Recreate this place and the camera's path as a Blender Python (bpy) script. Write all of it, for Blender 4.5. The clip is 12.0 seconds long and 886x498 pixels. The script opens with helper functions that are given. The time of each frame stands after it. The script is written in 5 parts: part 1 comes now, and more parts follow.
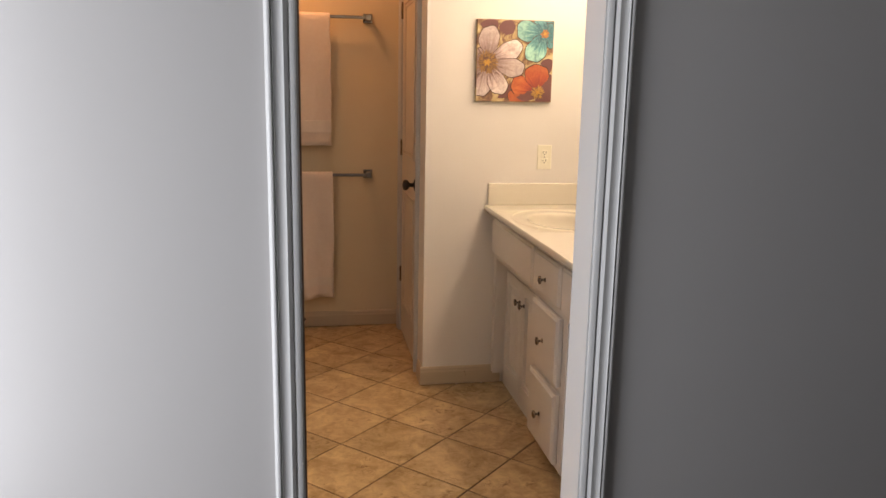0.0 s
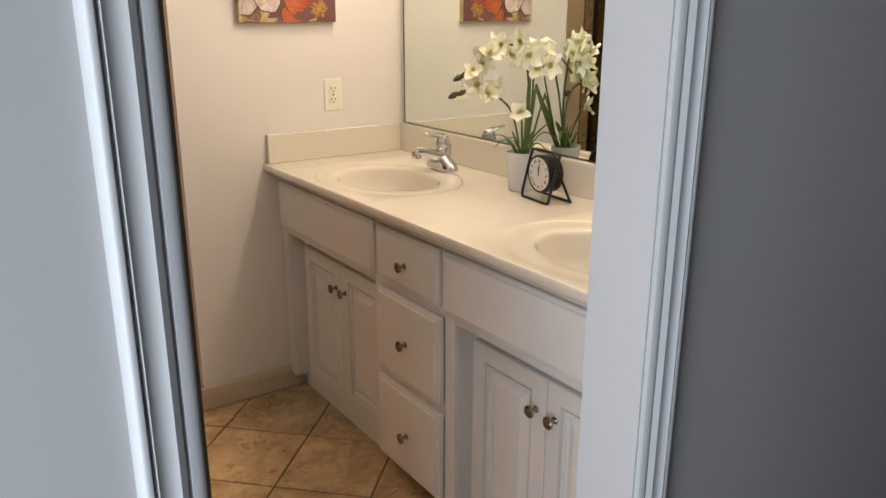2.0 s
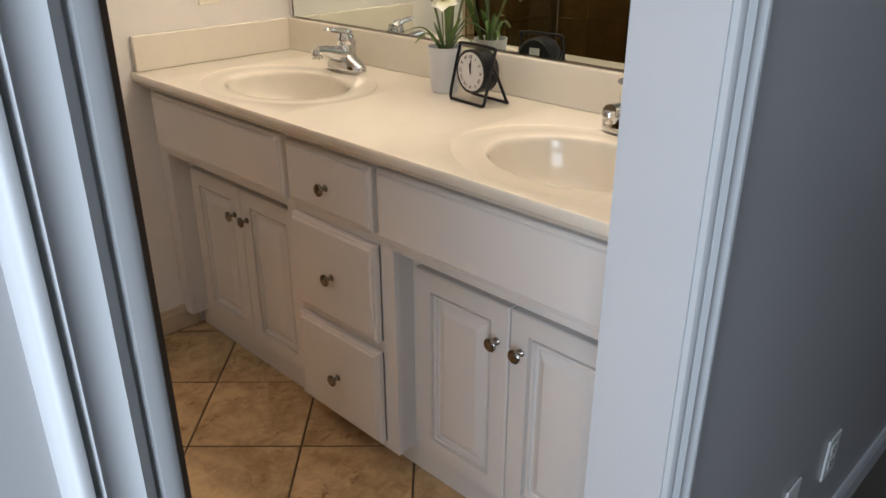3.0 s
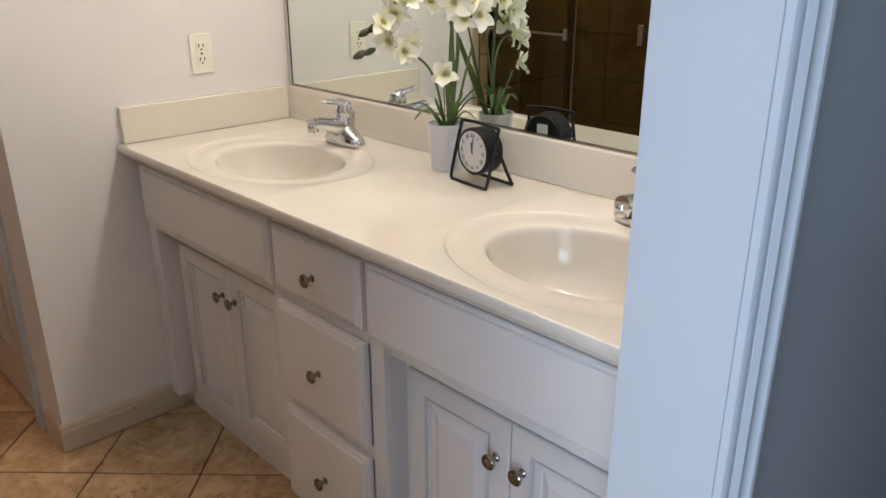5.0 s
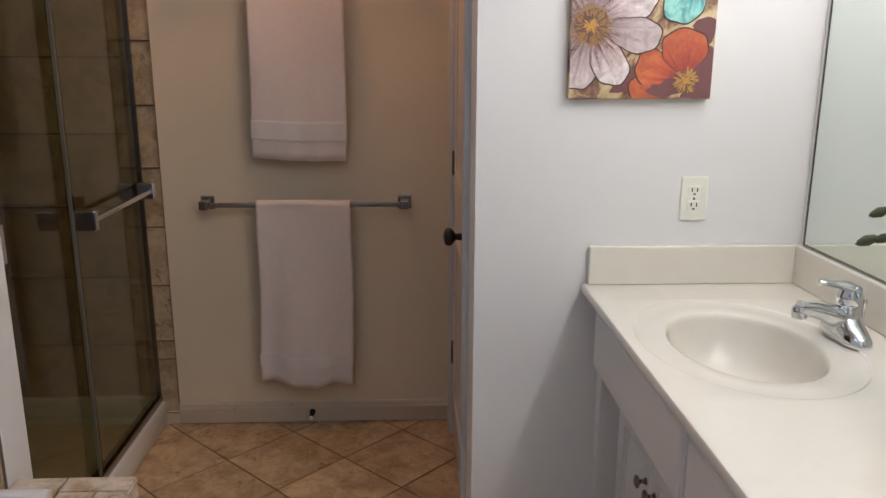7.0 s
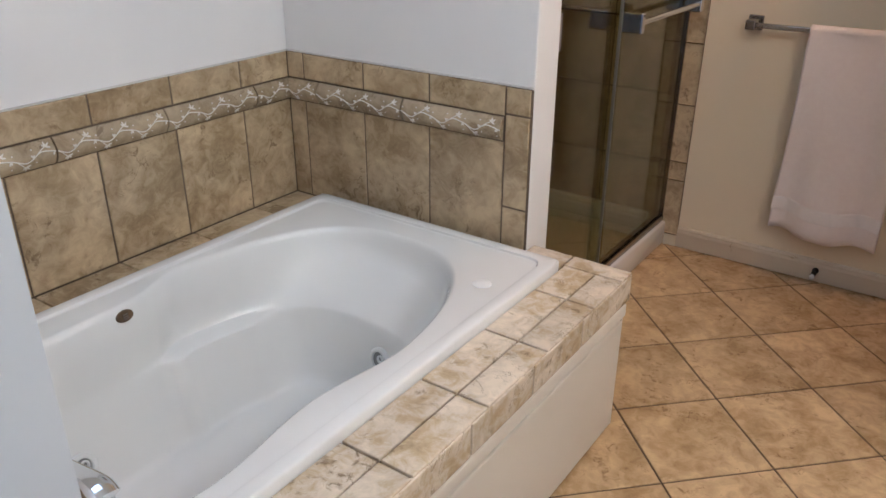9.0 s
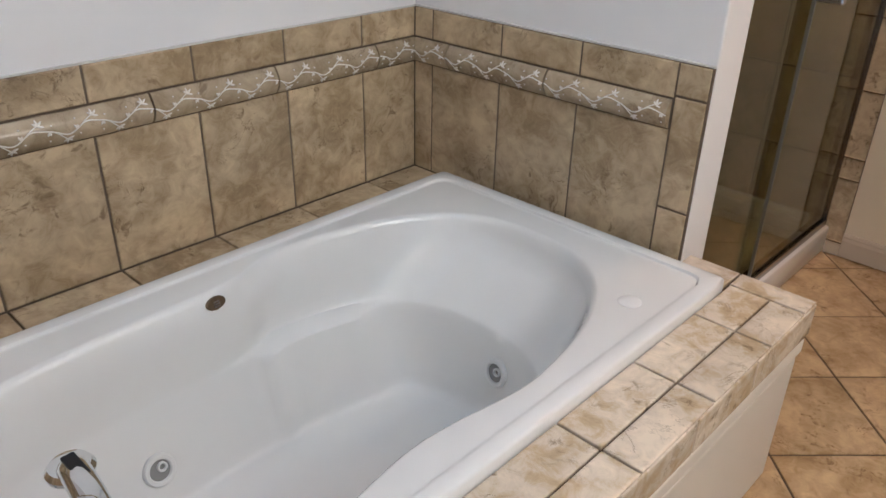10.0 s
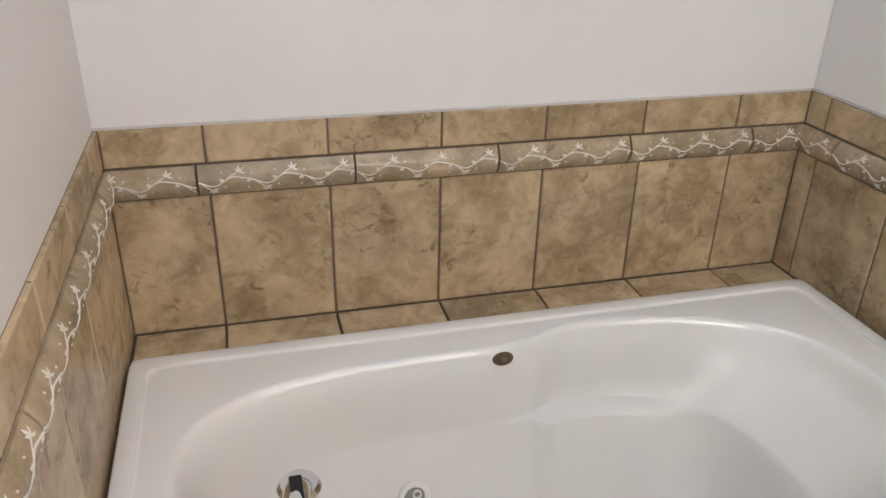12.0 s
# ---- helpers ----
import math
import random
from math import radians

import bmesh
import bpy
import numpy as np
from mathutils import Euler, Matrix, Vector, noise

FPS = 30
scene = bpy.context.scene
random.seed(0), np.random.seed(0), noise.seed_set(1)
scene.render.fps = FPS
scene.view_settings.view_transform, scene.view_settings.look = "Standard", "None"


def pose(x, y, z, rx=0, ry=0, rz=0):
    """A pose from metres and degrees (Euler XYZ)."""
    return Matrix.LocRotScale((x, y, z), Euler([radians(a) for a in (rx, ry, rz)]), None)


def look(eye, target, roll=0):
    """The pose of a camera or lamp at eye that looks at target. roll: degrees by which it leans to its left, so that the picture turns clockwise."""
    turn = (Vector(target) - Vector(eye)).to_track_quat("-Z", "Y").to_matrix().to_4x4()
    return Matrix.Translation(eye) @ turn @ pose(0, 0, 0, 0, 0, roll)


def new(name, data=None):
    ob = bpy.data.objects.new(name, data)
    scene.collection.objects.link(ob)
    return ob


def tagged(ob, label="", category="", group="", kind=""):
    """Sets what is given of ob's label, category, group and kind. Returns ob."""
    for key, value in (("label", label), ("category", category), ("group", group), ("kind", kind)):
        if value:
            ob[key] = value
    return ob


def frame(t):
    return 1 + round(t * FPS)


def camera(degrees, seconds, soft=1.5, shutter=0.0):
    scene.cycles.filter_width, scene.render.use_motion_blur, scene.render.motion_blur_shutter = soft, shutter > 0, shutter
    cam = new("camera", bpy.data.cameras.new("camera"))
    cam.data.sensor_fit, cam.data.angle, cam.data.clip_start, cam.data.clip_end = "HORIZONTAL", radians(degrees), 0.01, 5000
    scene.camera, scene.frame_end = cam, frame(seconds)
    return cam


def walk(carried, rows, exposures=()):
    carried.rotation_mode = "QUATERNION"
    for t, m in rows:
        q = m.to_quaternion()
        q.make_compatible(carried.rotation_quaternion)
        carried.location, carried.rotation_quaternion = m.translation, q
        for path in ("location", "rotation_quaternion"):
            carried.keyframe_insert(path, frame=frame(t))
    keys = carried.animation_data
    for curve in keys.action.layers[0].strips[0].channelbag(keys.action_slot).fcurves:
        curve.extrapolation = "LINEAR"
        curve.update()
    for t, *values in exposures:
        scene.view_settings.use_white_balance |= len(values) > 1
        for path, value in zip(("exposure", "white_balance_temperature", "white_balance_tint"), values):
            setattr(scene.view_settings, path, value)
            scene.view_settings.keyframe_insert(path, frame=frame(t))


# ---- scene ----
cam = camera(59.5, 12.0)
PATH = [
    (0, (-1.413, -3.566, 1.425), (-1.071, -1.637, 1.023), 1.1),
    (0.5, (-1.523, -3.328, 1.409), (-0.959, -1.459, 0.975), 0.7),
    (1, (-1.657, -3.1, 1.409), (-0.847, -1.338, 0.921), -0.1),
    (1.5, (-1.656, -2.838, 1.393), (-0.7, -1.167, 0.852), -0.1),
    (2, (-1.619, -2.614, 1.413), (-0.528, -1.043, 0.828), 0.1),
    (2.5, (-1.617, -2.399, 1.392), (-0.371, -0.993, 0.706), 0.2),
    (2.7, (-1.604, -2.339, 1.376), (-0.328, -0.996, 0.623), 0.2),
    (4.3, (-1.542, -2.236, 1.352), (-0.228, -1.03, 0.447), -0.2),
    (4.5, (-1.545, -2.212, 1.374), (-0.201, -1.004, 0.517), 0.4),
    (5, (-1.415, -2.197, 1.404), (-0.122, -0.851, 0.686), -0.1),
    (5.5, (-1.284, -2.194, 1.436), (-0.136, -0.672, 0.831), -0.4),
    (6, (-1.169, -2.103, 1.463), (-0.251, -0.405, 0.939), -0.2),
    (6.5, (-1.098, -1.996, 1.482), (-0.539, -0.136, 1.004), -0.2),
    (7, (-1.043, -1.968, 1.472), (-0.956, -0.027, 0.996), 0.2),
    (7.5, (-1.014, -2.006, 1.459), (-1.426, -0.129, 0.905), 0.3),
    (7.7, (-1.014, -2.017, 1.451), (-1.592, -0.2, 0.846), 0.3),
    (9.3, (-1.164, -1.891, 1.352), (-2.225, -0.438, 0.479), 0.4),
    (9.5, (-1.234, -1.838, 1.339), (-2.307, -0.398, 0.459), 0.6),
    (10, (-1.342, -1.761, 1.313), (-2.548, -0.471, 0.373), 1.3),
    (10.5, (-1.37, -1.67, 1.298), (-2.856, -0.8, 0.281), 1.0),
    (11, (-1.361, -1.634, 1.285), (-2.949, -1.086, 0.199), 1.4),
    (11.5, (-1.353, -1.611, 1.301), (-2.985, -1.154, 0.238), 1.4),
    (12, (-1.347, -1.574, 1.379), (-3.071, -1.102, 0.482), 1.3),
]
EXPOSURES = [(0, -0.36, 8600, 23), (1.5, -0.38, 8000, 20), (2.7, -0.48, 7100, 16), (4.5, -0.34, 6950, 18), (5.0, -0.42, 6200, 16), (5.5, -0.52, 5700, 14), (6.5, -0.58, 5400, 12), (7.0, -0.48, 5400, 13), (7.5, -0.10, 5350, 13), (9.5, 0.24, 5420, 12), (11, 0.12, 5500, 12), (12, 0.33, 5850, 13)]
walk(cam, [(t, look(eye, target, roll)) for t, eye, target, roll in PATH], EXPOSURES)

# ---- world and light ----
world = bpy.data.worlds.new("sky")
scene.world = world
world.use_nodes = True
sky = world.node_tree.nodes.new("ShaderNodeTexSky")
sky.sky_type, sky.sun_disc = "NISHITA", False
sky.sun_elevation, sky.sun_rotation = radians(35), radians(200)
world.node_tree.links.new(sky.outputs[0], world.node_tree.nodes["Background"].inputs[0])
world.node_tree.nodes["Background"].inputs[1].default_value = 0.10


def area(name, eye, target, sx, sy, watts, color):
    lamp = bpy.data.lights.new(name, "AREA")
    lamp.shape, lamp.size, lamp.size_y, lamp.energy, lamp.color = "RECTANGLE", sx, sy, watts, color
    ob = new(name, lamp)
    ob.matrix_world = look(eye, target)
    return ob


def bulb(name, place, watts, color, radius=0.05):
    lamp = bpy.data.lights.new(name, "POINT")
    lamp.energy, lamp.color, lamp.shadow_soft_size = watts, color, radius
    ob = new(name, lamp)
    ob.location = place
    return ob


WARM = (1.0, 0.90, 0.76)
DAY = (0.60, 0.79, 1.0)
# daylight in the bedroom window
area("window_light_west", (-2.45, -2.62, 1.05), (0.0, -2.62, 1.05), 1.0, 2.0, 58, DAY)
# globes of the bar over the mirror
for gy in (-0.42, -0.73, -1.04, -1.35):
    bulb("vanity_bulb", (-0.17, gy, 2.12), 8.6, WARM, 0.05)
# unseen overhead fill, added to bring cool light to the tub's front
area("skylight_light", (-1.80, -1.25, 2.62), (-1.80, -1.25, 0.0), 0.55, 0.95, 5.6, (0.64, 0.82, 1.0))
# recessed lamp by the towel wall
area("recessed_lamp", (-1.46, 0.74, 2.43), (-1.46, 0.74, 0.0), 0.15, 0.15, 6.6, (1.0, 0.49, 0.21))


# ---- materials ----
class Nodes:
    """A small builder for node materials."""

    def __init__(self, name):
        self.mat = bpy.data.materials.new(name)
        self.mat.use_nodes = True
        self.tree = self.mat.node_tree
        self.bsdf = self.tree.nodes["Principled BSDF"]

    def node(self, kind, **values):
        n = self.tree.nodes.new(kind)
        for key, value in values.items():
            n.inputs[key].default_value = value
        return n

    def link(self, a, b):
        self.tree.links.new(a, b)

    def coords(self, scale=1.0, by_object=False):
        tc = self.node("ShaderNodeTexCoord")
        out = tc.outputs["Object"]
        if by_object:
            info = self.node("ShaderNodeObjectInfo")
            mul = self.node("ShaderNodeVectorMath")
            mul.operation = "SCALE"
            mul.inputs["Scale"].default_value = 37.0
            comb = self.node("ShaderNodeCombineXYZ")
            for k in range(3):
                self.link(info.outputs["Random"], comb.inputs[k])
            self.link(comb.outputs[0], mul.inputs[0])
            add = self.node("ShaderNodeVectorMath")
            self.link(out, add.inputs[0])
            self.link(mul.outputs[0], add.inputs[1])
            out = add.outputs[0]
        return out

    def noise(self, coords, scale, detail=4.0, rough=0.55, distort=0.0):
        n = self.node("ShaderNodeTexNoise", Scale=scale, Detail=detail, Roughness=rough, Distortion=distort)
        self.link(coords, n.inputs["Vector"])
        return n.outputs[0]

    def ramp(self, fac, stops):
        r = self.node("ShaderNodeValToRGB")
        el = r.color_ramp.elements
        while len(el) < len(stops):
            el.new(0.5)
        for e, (pos, col) in zip(el, stops):
            e.position, e.color = pos, (*col, 1) if len(col) == 3 else col
        self.link(fac, r.inputs[0])
        return r.outputs[0]

    def mix(self, fac, a, b, mode="MIX"):
        m = self.node("ShaderNodeMix")
        m.data_type, m.blend_type = "RGBA", mode
        for value, sock in ((fac, m.inputs[0]), (a, m.inputs[6]), (b, m.inputs[7])):
            if hasattr(value, "links"):
                self.link(value, sock)
            else:
                sock.default_value = value if isinstance(value, float) else (*value, 1)
        return m.outputs[2]

    def bump(self, height, strength, distance=0.002):
        b = self.node("ShaderNodeBump", Strength=strength, Distance=distance)
        self.link(height, b.inputs["Height"])
        self.link(b.outputs[0], self.bsdf.inputs["Normal"])

    def base(self, color):
        if hasattr(color, "links"):
            self.link(color, self.bsdf.inputs["Base Color"])
        else:
            self.bsdf.inputs["Base Color"].default_value = (*color, 1)

    def set(self, **values):
        for key, value in values.items():
            self.bsdf.inputs[key.replace("_", " ")].default_value = value
        return self.mat


def painted(name, color, rough=0.45, grain=220.0, strength=0.12, vary=0.05, spread=0.06):
    n = Nodes(name)
    c = n.coords()
    dark = tuple(v * (1 - vary) for v in color)
    n.base(n.mix(n.noise(c, 2.3, 3.0), dark, color))
    n.bump(n.noise(c, grain, 3.0), strength, 0.001)
    r = n.node("ShaderNodeMapRange")
    n.link(n.noise(c, 9.0, 3.0), r.inputs[0])
    r.inputs[3].default_value, r.inputs[4].default_value = rough - spread, rough + spread
    n.link(r.outputs[0], n.bsdf.inputs["Roughness"])
    return n.mat


def plain(name, color, rough=0.5, metal=0.0, vary=0.06, scale=40.0):
    n = Nodes(name)
    c = n.coords()
    n.base(n.mix(n.noise(c, scale, 3.0), tuple(v * (1 - vary) for v in color), color))
    return n.set(Roughness=rough, Metallic=metal)


def stone_tile(name, light, mid, dark, rough=0.32, by_object=True):
    """Glazed stone-look tile: soft clouds, fine mottling, clusters of dark pits and a few cracks, with relief."""
    n = Nodes(name)
    c = n.coords(by_object=by_object)
    cloud = n.noise(c, 7.0, 5.0, 0.60, 0.5)
    fine = n.noise(c, 24.0, 6.0, 0.66, 0.8)
    tone = n.mix(0.42, cloud, fine)
    pale = tuple(min(1.0, v * 1.24) for v in light)
    deep = tuple(0.55 * v + 0.45 * w for v, w in zip(mid, dark))
    base = n.ramp(tone, [(0.34, deep), (0.43, mid), (0.51, light), (0.61, pale)])
    crack = n.ramp(n.noise(c, 6.0, 7.0, 0.68, 1.6), [(0.488, (0, 0, 0)), (0.50, (0.7, 0.7, 0.7)), (0.512, (0, 0, 0))])
    patch = n.ramp(n.noise(c, 8.0, 3.0, 0.55), [(0.56, (0, 0, 0)), (0.64, (1, 1, 1))])
    mask = n.mix(1.0, crack, patch, "MULTIPLY")
    blot = n.ramp(n.noise(c, 30.0, 5.0, 0.64, 1.0), [(0.54, (0, 0, 0)), (0.66, (0.75, 0.75, 0.75))])
    zone = n.ramp(n.noise(c, 9.0, 3.0, 0.55, 0.6), [(0.52, (0, 0, 0)), (0.62, (1, 1, 1))])
    pits = n.mix(1.0, blot, zone, "MULTIPLY")
    both = n.mix(1.0, mask, pits, "ADD")
    col = n.mix(both, base, dark)
    info = n.node("ShaderNodeObjectInfo")
    shade = n.node("ShaderNodeMapRange")
    n.link(info.outputs["Random"], shade.inputs[0])
    shade.inputs[3].default_value, shade.inputs[4].default_value = 0.90, 1.06
    hsv = n.node("ShaderNodeHueSaturation")
    n.link(col, hsv.inputs["Color"])
    n.link(shade.outputs[0], hsv.inputs["Value"])
    n.base(hsv.outputs[0])
    inv = n.node("ShaderNodeInvert")
    n.link(both, inv.inputs["Color"])
    n.bump(n.mix(0.45, n.mix(0.35, tone, n.noise(c, 85.0, 4.0)), inv.outputs[0]), 0.55, 0.0022)
    return n.set(Roughness=rough)


M_BATH = painted("bath_wall_paint", (0.80, 0.775, 0.745), 0.5)
# the bathroom off-white again, with the towel wall's warm lamplight in its colour
M_NORTH = painted("warm_lit_wall_paint", (0.73, 0.615, 0.44), 0.5)
M_BED = painted("bedroom_wall_paint", (0.415, 0.40, 0.395), 0.30, 260.0, 0.04, 0.03, 0.02)
M_CEIL = painted("ceiling_paint", (0.80, 0.79, 0.77), 0.8, 90, 0.3)
M_TRIM = painted("trim_paint", (0.57, 0.565, 0.56), 0.36, 160, 0.06)
n = Nodes("scuffed_baseboard_paint")
c = n.coords()
chips = n.ramp(n.noise(c, 7.0, 8.0, 0.75, 0.6), [(0.66, (0, 0, 0)), (0.68, (0.85, 0.85, 0.85))])
n.base(n.mix(chips, n.mix(n.noise(c, 5.0, 4.0), (0.50, 0.41, 0.30), (0.58, 0.48, 0.355)), (0.24, 0.14, 0.07)))
n.bump(n.noise(c, 160.0, 3.0), 0.06, 0.001)
M_BASE = n.set(Roughness=0.42)
M_CAB = painted("cabinet_paint", (0.80, 0.765, 0.73), 0.4, 130, 0.10)
M_APRON = painted("apron_paint", (0.72, 0.65, 0.55), 0.45, 130, 0.08)
M_DOOR = painted("door_paint", (0.70, 0.62, 0.53), 0.42, 120, 0.08)
n = Nodes("cultured_marble")
c = n.coords()
n.base(n.ramp(n.noise(c, 5.0, 6.0, 0.6, 1.8), [(0.35, (0.735, 0.685, 0.585)), (0.55, (0.755, 0.705, 0.605)), (0.8, (0.74, 0.69, 0.59))]))
n.bump(n.noise(c, 18.0, 2.0), 0.015, 0.002)
M_MARBLE = n.set(Roughness=0.16, Coat_Weight=0.5, Coat_Roughness=0.06)
n = Nodes("white_acrylic")
c = n.coords()
n.base(n.mix(n.noise(c, 3.0, 3.0), (0.755, 0.745, 0.715), (0.79, 0.78, 0.75)))
n.bump(n.noise(c, 14.0, 2.0), 0.012, 0.002)
M_TUB = n.set(Roughness=0.12, Coat_Weight=0.7, Coat_Roughness=0.04)
M_WTILE = stone_tile("beige_wall_tile", (0.47, 0.355, 0.215), (0.36, 0.26, 0.145), (0.16, 0.102, 0.05), 0.25)
M_FTILE = stone_tile("tan_floor_tile", (0.535, 0.37, 0.198), (0.44, 0.29, 0.14), (0.21, 0.12, 0.05), 0.25)
M_DTILE = stone_tile("cream_deck_tile", (0.61, 0.515, 0.395), (0.50, 0.38, 0.235), (0.17, 0.115, 0.062), 0.22)
M_GROUT = painted("dark_grout", (0.12, 0.075, 0.04), 0.9, 300, 0.5, 0.25)
M_LGROUT = painted("brown_grout", (0.15, 0.105, 0.065), 0.9, 300, 0.5, 0.2)
M_RELIEF = plain("glazed_relief", (0.76, 0.70, 0.61), 0.20)
M_BORDER = stone_tile("border_tile_glaze", (0.40, 0.31, 0.20), (0.32, 0.24, 0.145), (0.20, 0.14, 0.085), 0.22)
M_CHROME = plain("chrome", (0.68, 0.69, 0.70), 0.07, 1.0, 0.02)
M_NICKEL = plain("brushed_nickel", (0.34, 0.31, 0.275), 0.22, 1.0, 0.15, 120)
M_BRONZE = plain("oiled_bronze", (0.035, 0.028, 0.024), 0.38, 0.7, 0.3, 90)
M_HINGE = plain("aged_brass", (0.20, 0.14, 0.085), 0.42, 0.8, 0.3, 90)
M_BLACK = plain("black_metal", (0.012, 0.012, 0.013), 0.35, 0.4)
M_POT = plain("white_ceramic", (0.70, 0.71, 0.73), 0.30)
M_SOIL = plain("dark_moss", (0.03, 0.035, 0.015), 0.9, 0, 0.5, 160)
M_IVORY = plain("ivory_plastic", (0.86, 0.84, 0.72), 0.3)
M_SLOT = plain("slot_black", (0.02, 0.018, 0.015), 0.6)
M_WHITE = plain("white_plastic", (0.76, 0.75, 0.72), 0.35)
M_HOLE = plain("jet_throat", (0.27, 0.26, 0.245), 0.5)
M_DIAL = plain("clock_dial", (0.70, 0.69, 0.67), 0.35)
M_MARK = plain("clock_marks", (0.03, 0.03, 0.035), 0.5)
M_BROWN = plain("jamb_brown", (0.15, 0.095, 0.06), 0.5)
n = Nodes("terry_towel")
c = n.coords()
n.base(n.mix(n.noise(c, 55.0, 4.0), (0.79, 0.68, 0.62), (0.86, 0.765, 0.70)))
n.bump(n.noise(c, 420.0, 3.0, 0.7), 0.75, 0.004)
M_TOWEL = n.set(Roughness=0.95, Sheen_Weight=0.3)
n = Nodes("towel_border")
c = n.coords()
n.base(n.mix(n.noise(c, 70.0, 3.0), (0.78, 0.70, 0.645), (0.85, 0.775, 0.72)))
n.bump(n.noise(c, 900.0, 2.0), 0.25, 0.002)
M_TBAND = n.set(Roughness=0.8)
n = Nodes("brown_carpet")
c = n.coords()
n.base(n.mix(n.noise(c, 260.0, 4.0, 0.7), (0.08, 0.062, 0.05), (0.22, 0.175, 0.14)))
n.bump(n.noise(c, 320.0, 4.0, 0.7), 1.0, 0.01)
M_CARPET = n.set(Roughness=1.0)
n = Nodes("silvered_mirror")
n.base((0.80, 0.86, 0.82))
M_MIRROR = n.set(Metallic=1.0, Roughness=0.01)


def tinted_glass(name, tint):
    n = Nodes(name)
    see = n.node("ShaderNodeBsdfTransparent", Color=(*tint, 1))
    gloss = n.node("ShaderNodeBsdfGlossy", Roughness=0.02, Color=(1, 1, 1, 1))
    facing = n.node("ShaderNodeLayerWeight", Blend=0.5)
    power = n.node("ShaderNodeMath")
    power.operation = "POWER"
    n.link(facing.outputs["Facing"], power.inputs[0])
    power.inputs[1].default_value = 4.0
    fres = n.node("ShaderNodeMapRange")
    n.link(power.outputs[0], fres.inputs[0])
    fres.inputs[3].default_value, fres.inputs[4].default_value = 0.035, 0.8
    mixer = n.node("ShaderNodeMixShader")
    n.link(fres.outputs[0], mixer.inputs[0])
    n.link(see.outputs[0], mixer.inputs[1])
    n.link(gloss.outputs[0], mixer.inputs[2])
    out = next(k for k in n.tree.nodes if k.type == "OUTPUT_MATERIAL")
    n.link(mixer.outputs[0], out.inputs["Surface"])
    return n.mat


M_GLASS = tinted_glass("bronze_glass", (0.67, 0.66, 0.53))
M_PANE = tinted_glass("clear_glass", (0.95, 0.97, 0.97))
n = Nodes("lit_globe")
n.base((0.8, 0.7, 0.55))
n.bsdf.inputs["Emission Color"].default_value = (1.0, 0.80, 0.55, 1)
M_LIT = n.set(Emission_Strength=3.0)


# ---- mesh helpers ----
def box(bm, x0, x1, y0, y1, z0, z1, bevel=0.0):
    made = bmesh.ops.create_cube(bm, size=1.0)["verts"]
    for v in made:
        v.co = ((x0 + x1) / 2 + v.co.x * (x1 - x0), (y0 + y1) / 2 + v.co.y * (y1 - y0), (z0 + z1) / 2 + v.co.z * (z1 - z0))
    if bevel:
        edges = list({e for v in made for e in v.link_edges})
        bmesh.ops.bevel(bm, geom=edges, offset=bevel, segments=2, affect="EDGES", profile=0.5)
    return bm


def boxes(*spans, bevel=0.0):
    bm = bmesh.new()
    for s in spans:
        box(bm, *s, bevel=bevel)
    return bm


def lathe(profile, n=24, axis="z", at=(0, 0, 0)):
    """A solid of revolution from (radius, height) pairs, along an axis."""
    bm = bmesh.new()
    rows = []
    for r, h in profile:
        if r < 1e-6:
            rows.append([bm.verts.new((0, 0, h))])
        else:
            rows.append([bm.verts.new((r * math.cos(k * math.tau / n), r * math.sin(k * math.tau / n), h)) for k in range(n)])
    for a, b in zip(rows, rows[1:]):
        for k in range(n):
            j = (k + 1) % n
            if len(a) == 1 and len(b) > 1:
                bm.faces.new((a[0], b[j], b[k]))
            elif len(b) == 1 and len(a) > 1:
                bm.faces.new((a[k], a[j], b[0]))
            elif len(a) > 1:
                bm.faces.new((a[k], a[j], b[j], b[k]))
    turn = {"z": Matrix(), "x": pose(0, 0, 0, 0, 90, 0), "-x": pose(0, 0, 0, 0, -90, 0), "y": pose(0, 0, 0, -90, 0, 0), "-y": pose(0, 0, 0, 90, 0, 0)}[axis]
    bmesh.ops.transform(bm, matrix=Matrix.Translation(at) @ turn, verts=bm.verts)
    bmesh.ops.recalc_face_normals(bm, faces=bm.faces)
    return bm


def tube(points, radii, n=10, bm=None, squash=1.0):
    """A round bar along points; radii one number or one for each point."""
    bm = bm or bmesh.new()
    pts = [Vector(p) for p in points]
    rr = radii if isinstance(radii, (list, tuple)) else [radii] * len(pts)
    rows, up = [], None
    for k, p in enumerate(pts):
        d = (pts[min(k + 1, len(pts) - 1)] - pts[max(k - 1, 0)]).normalized()
        if up is None:
            up = Vector((0, 0, 1)) if abs(d.z) < 0.9 else Vector((1, 0, 0))
        side = d.cross(up).normalized()
        up = side.cross(d).normalized()
        rows.append([bm.verts.new(p + rr[k] * (math.cos(a) * side + squash * math.sin(a) * up)) for a in (j * math.tau / n for j in range(n))])
    for a, b in zip(rows, rows[1:]):
        for k in range(n):
            j = (k + 1) % n
            bm.faces.new((a[k], a[j], b[j], b[k]))
    bm.faces.new(rows[0][::-1])
    bm.faces.new(rows[-1])
    return bm


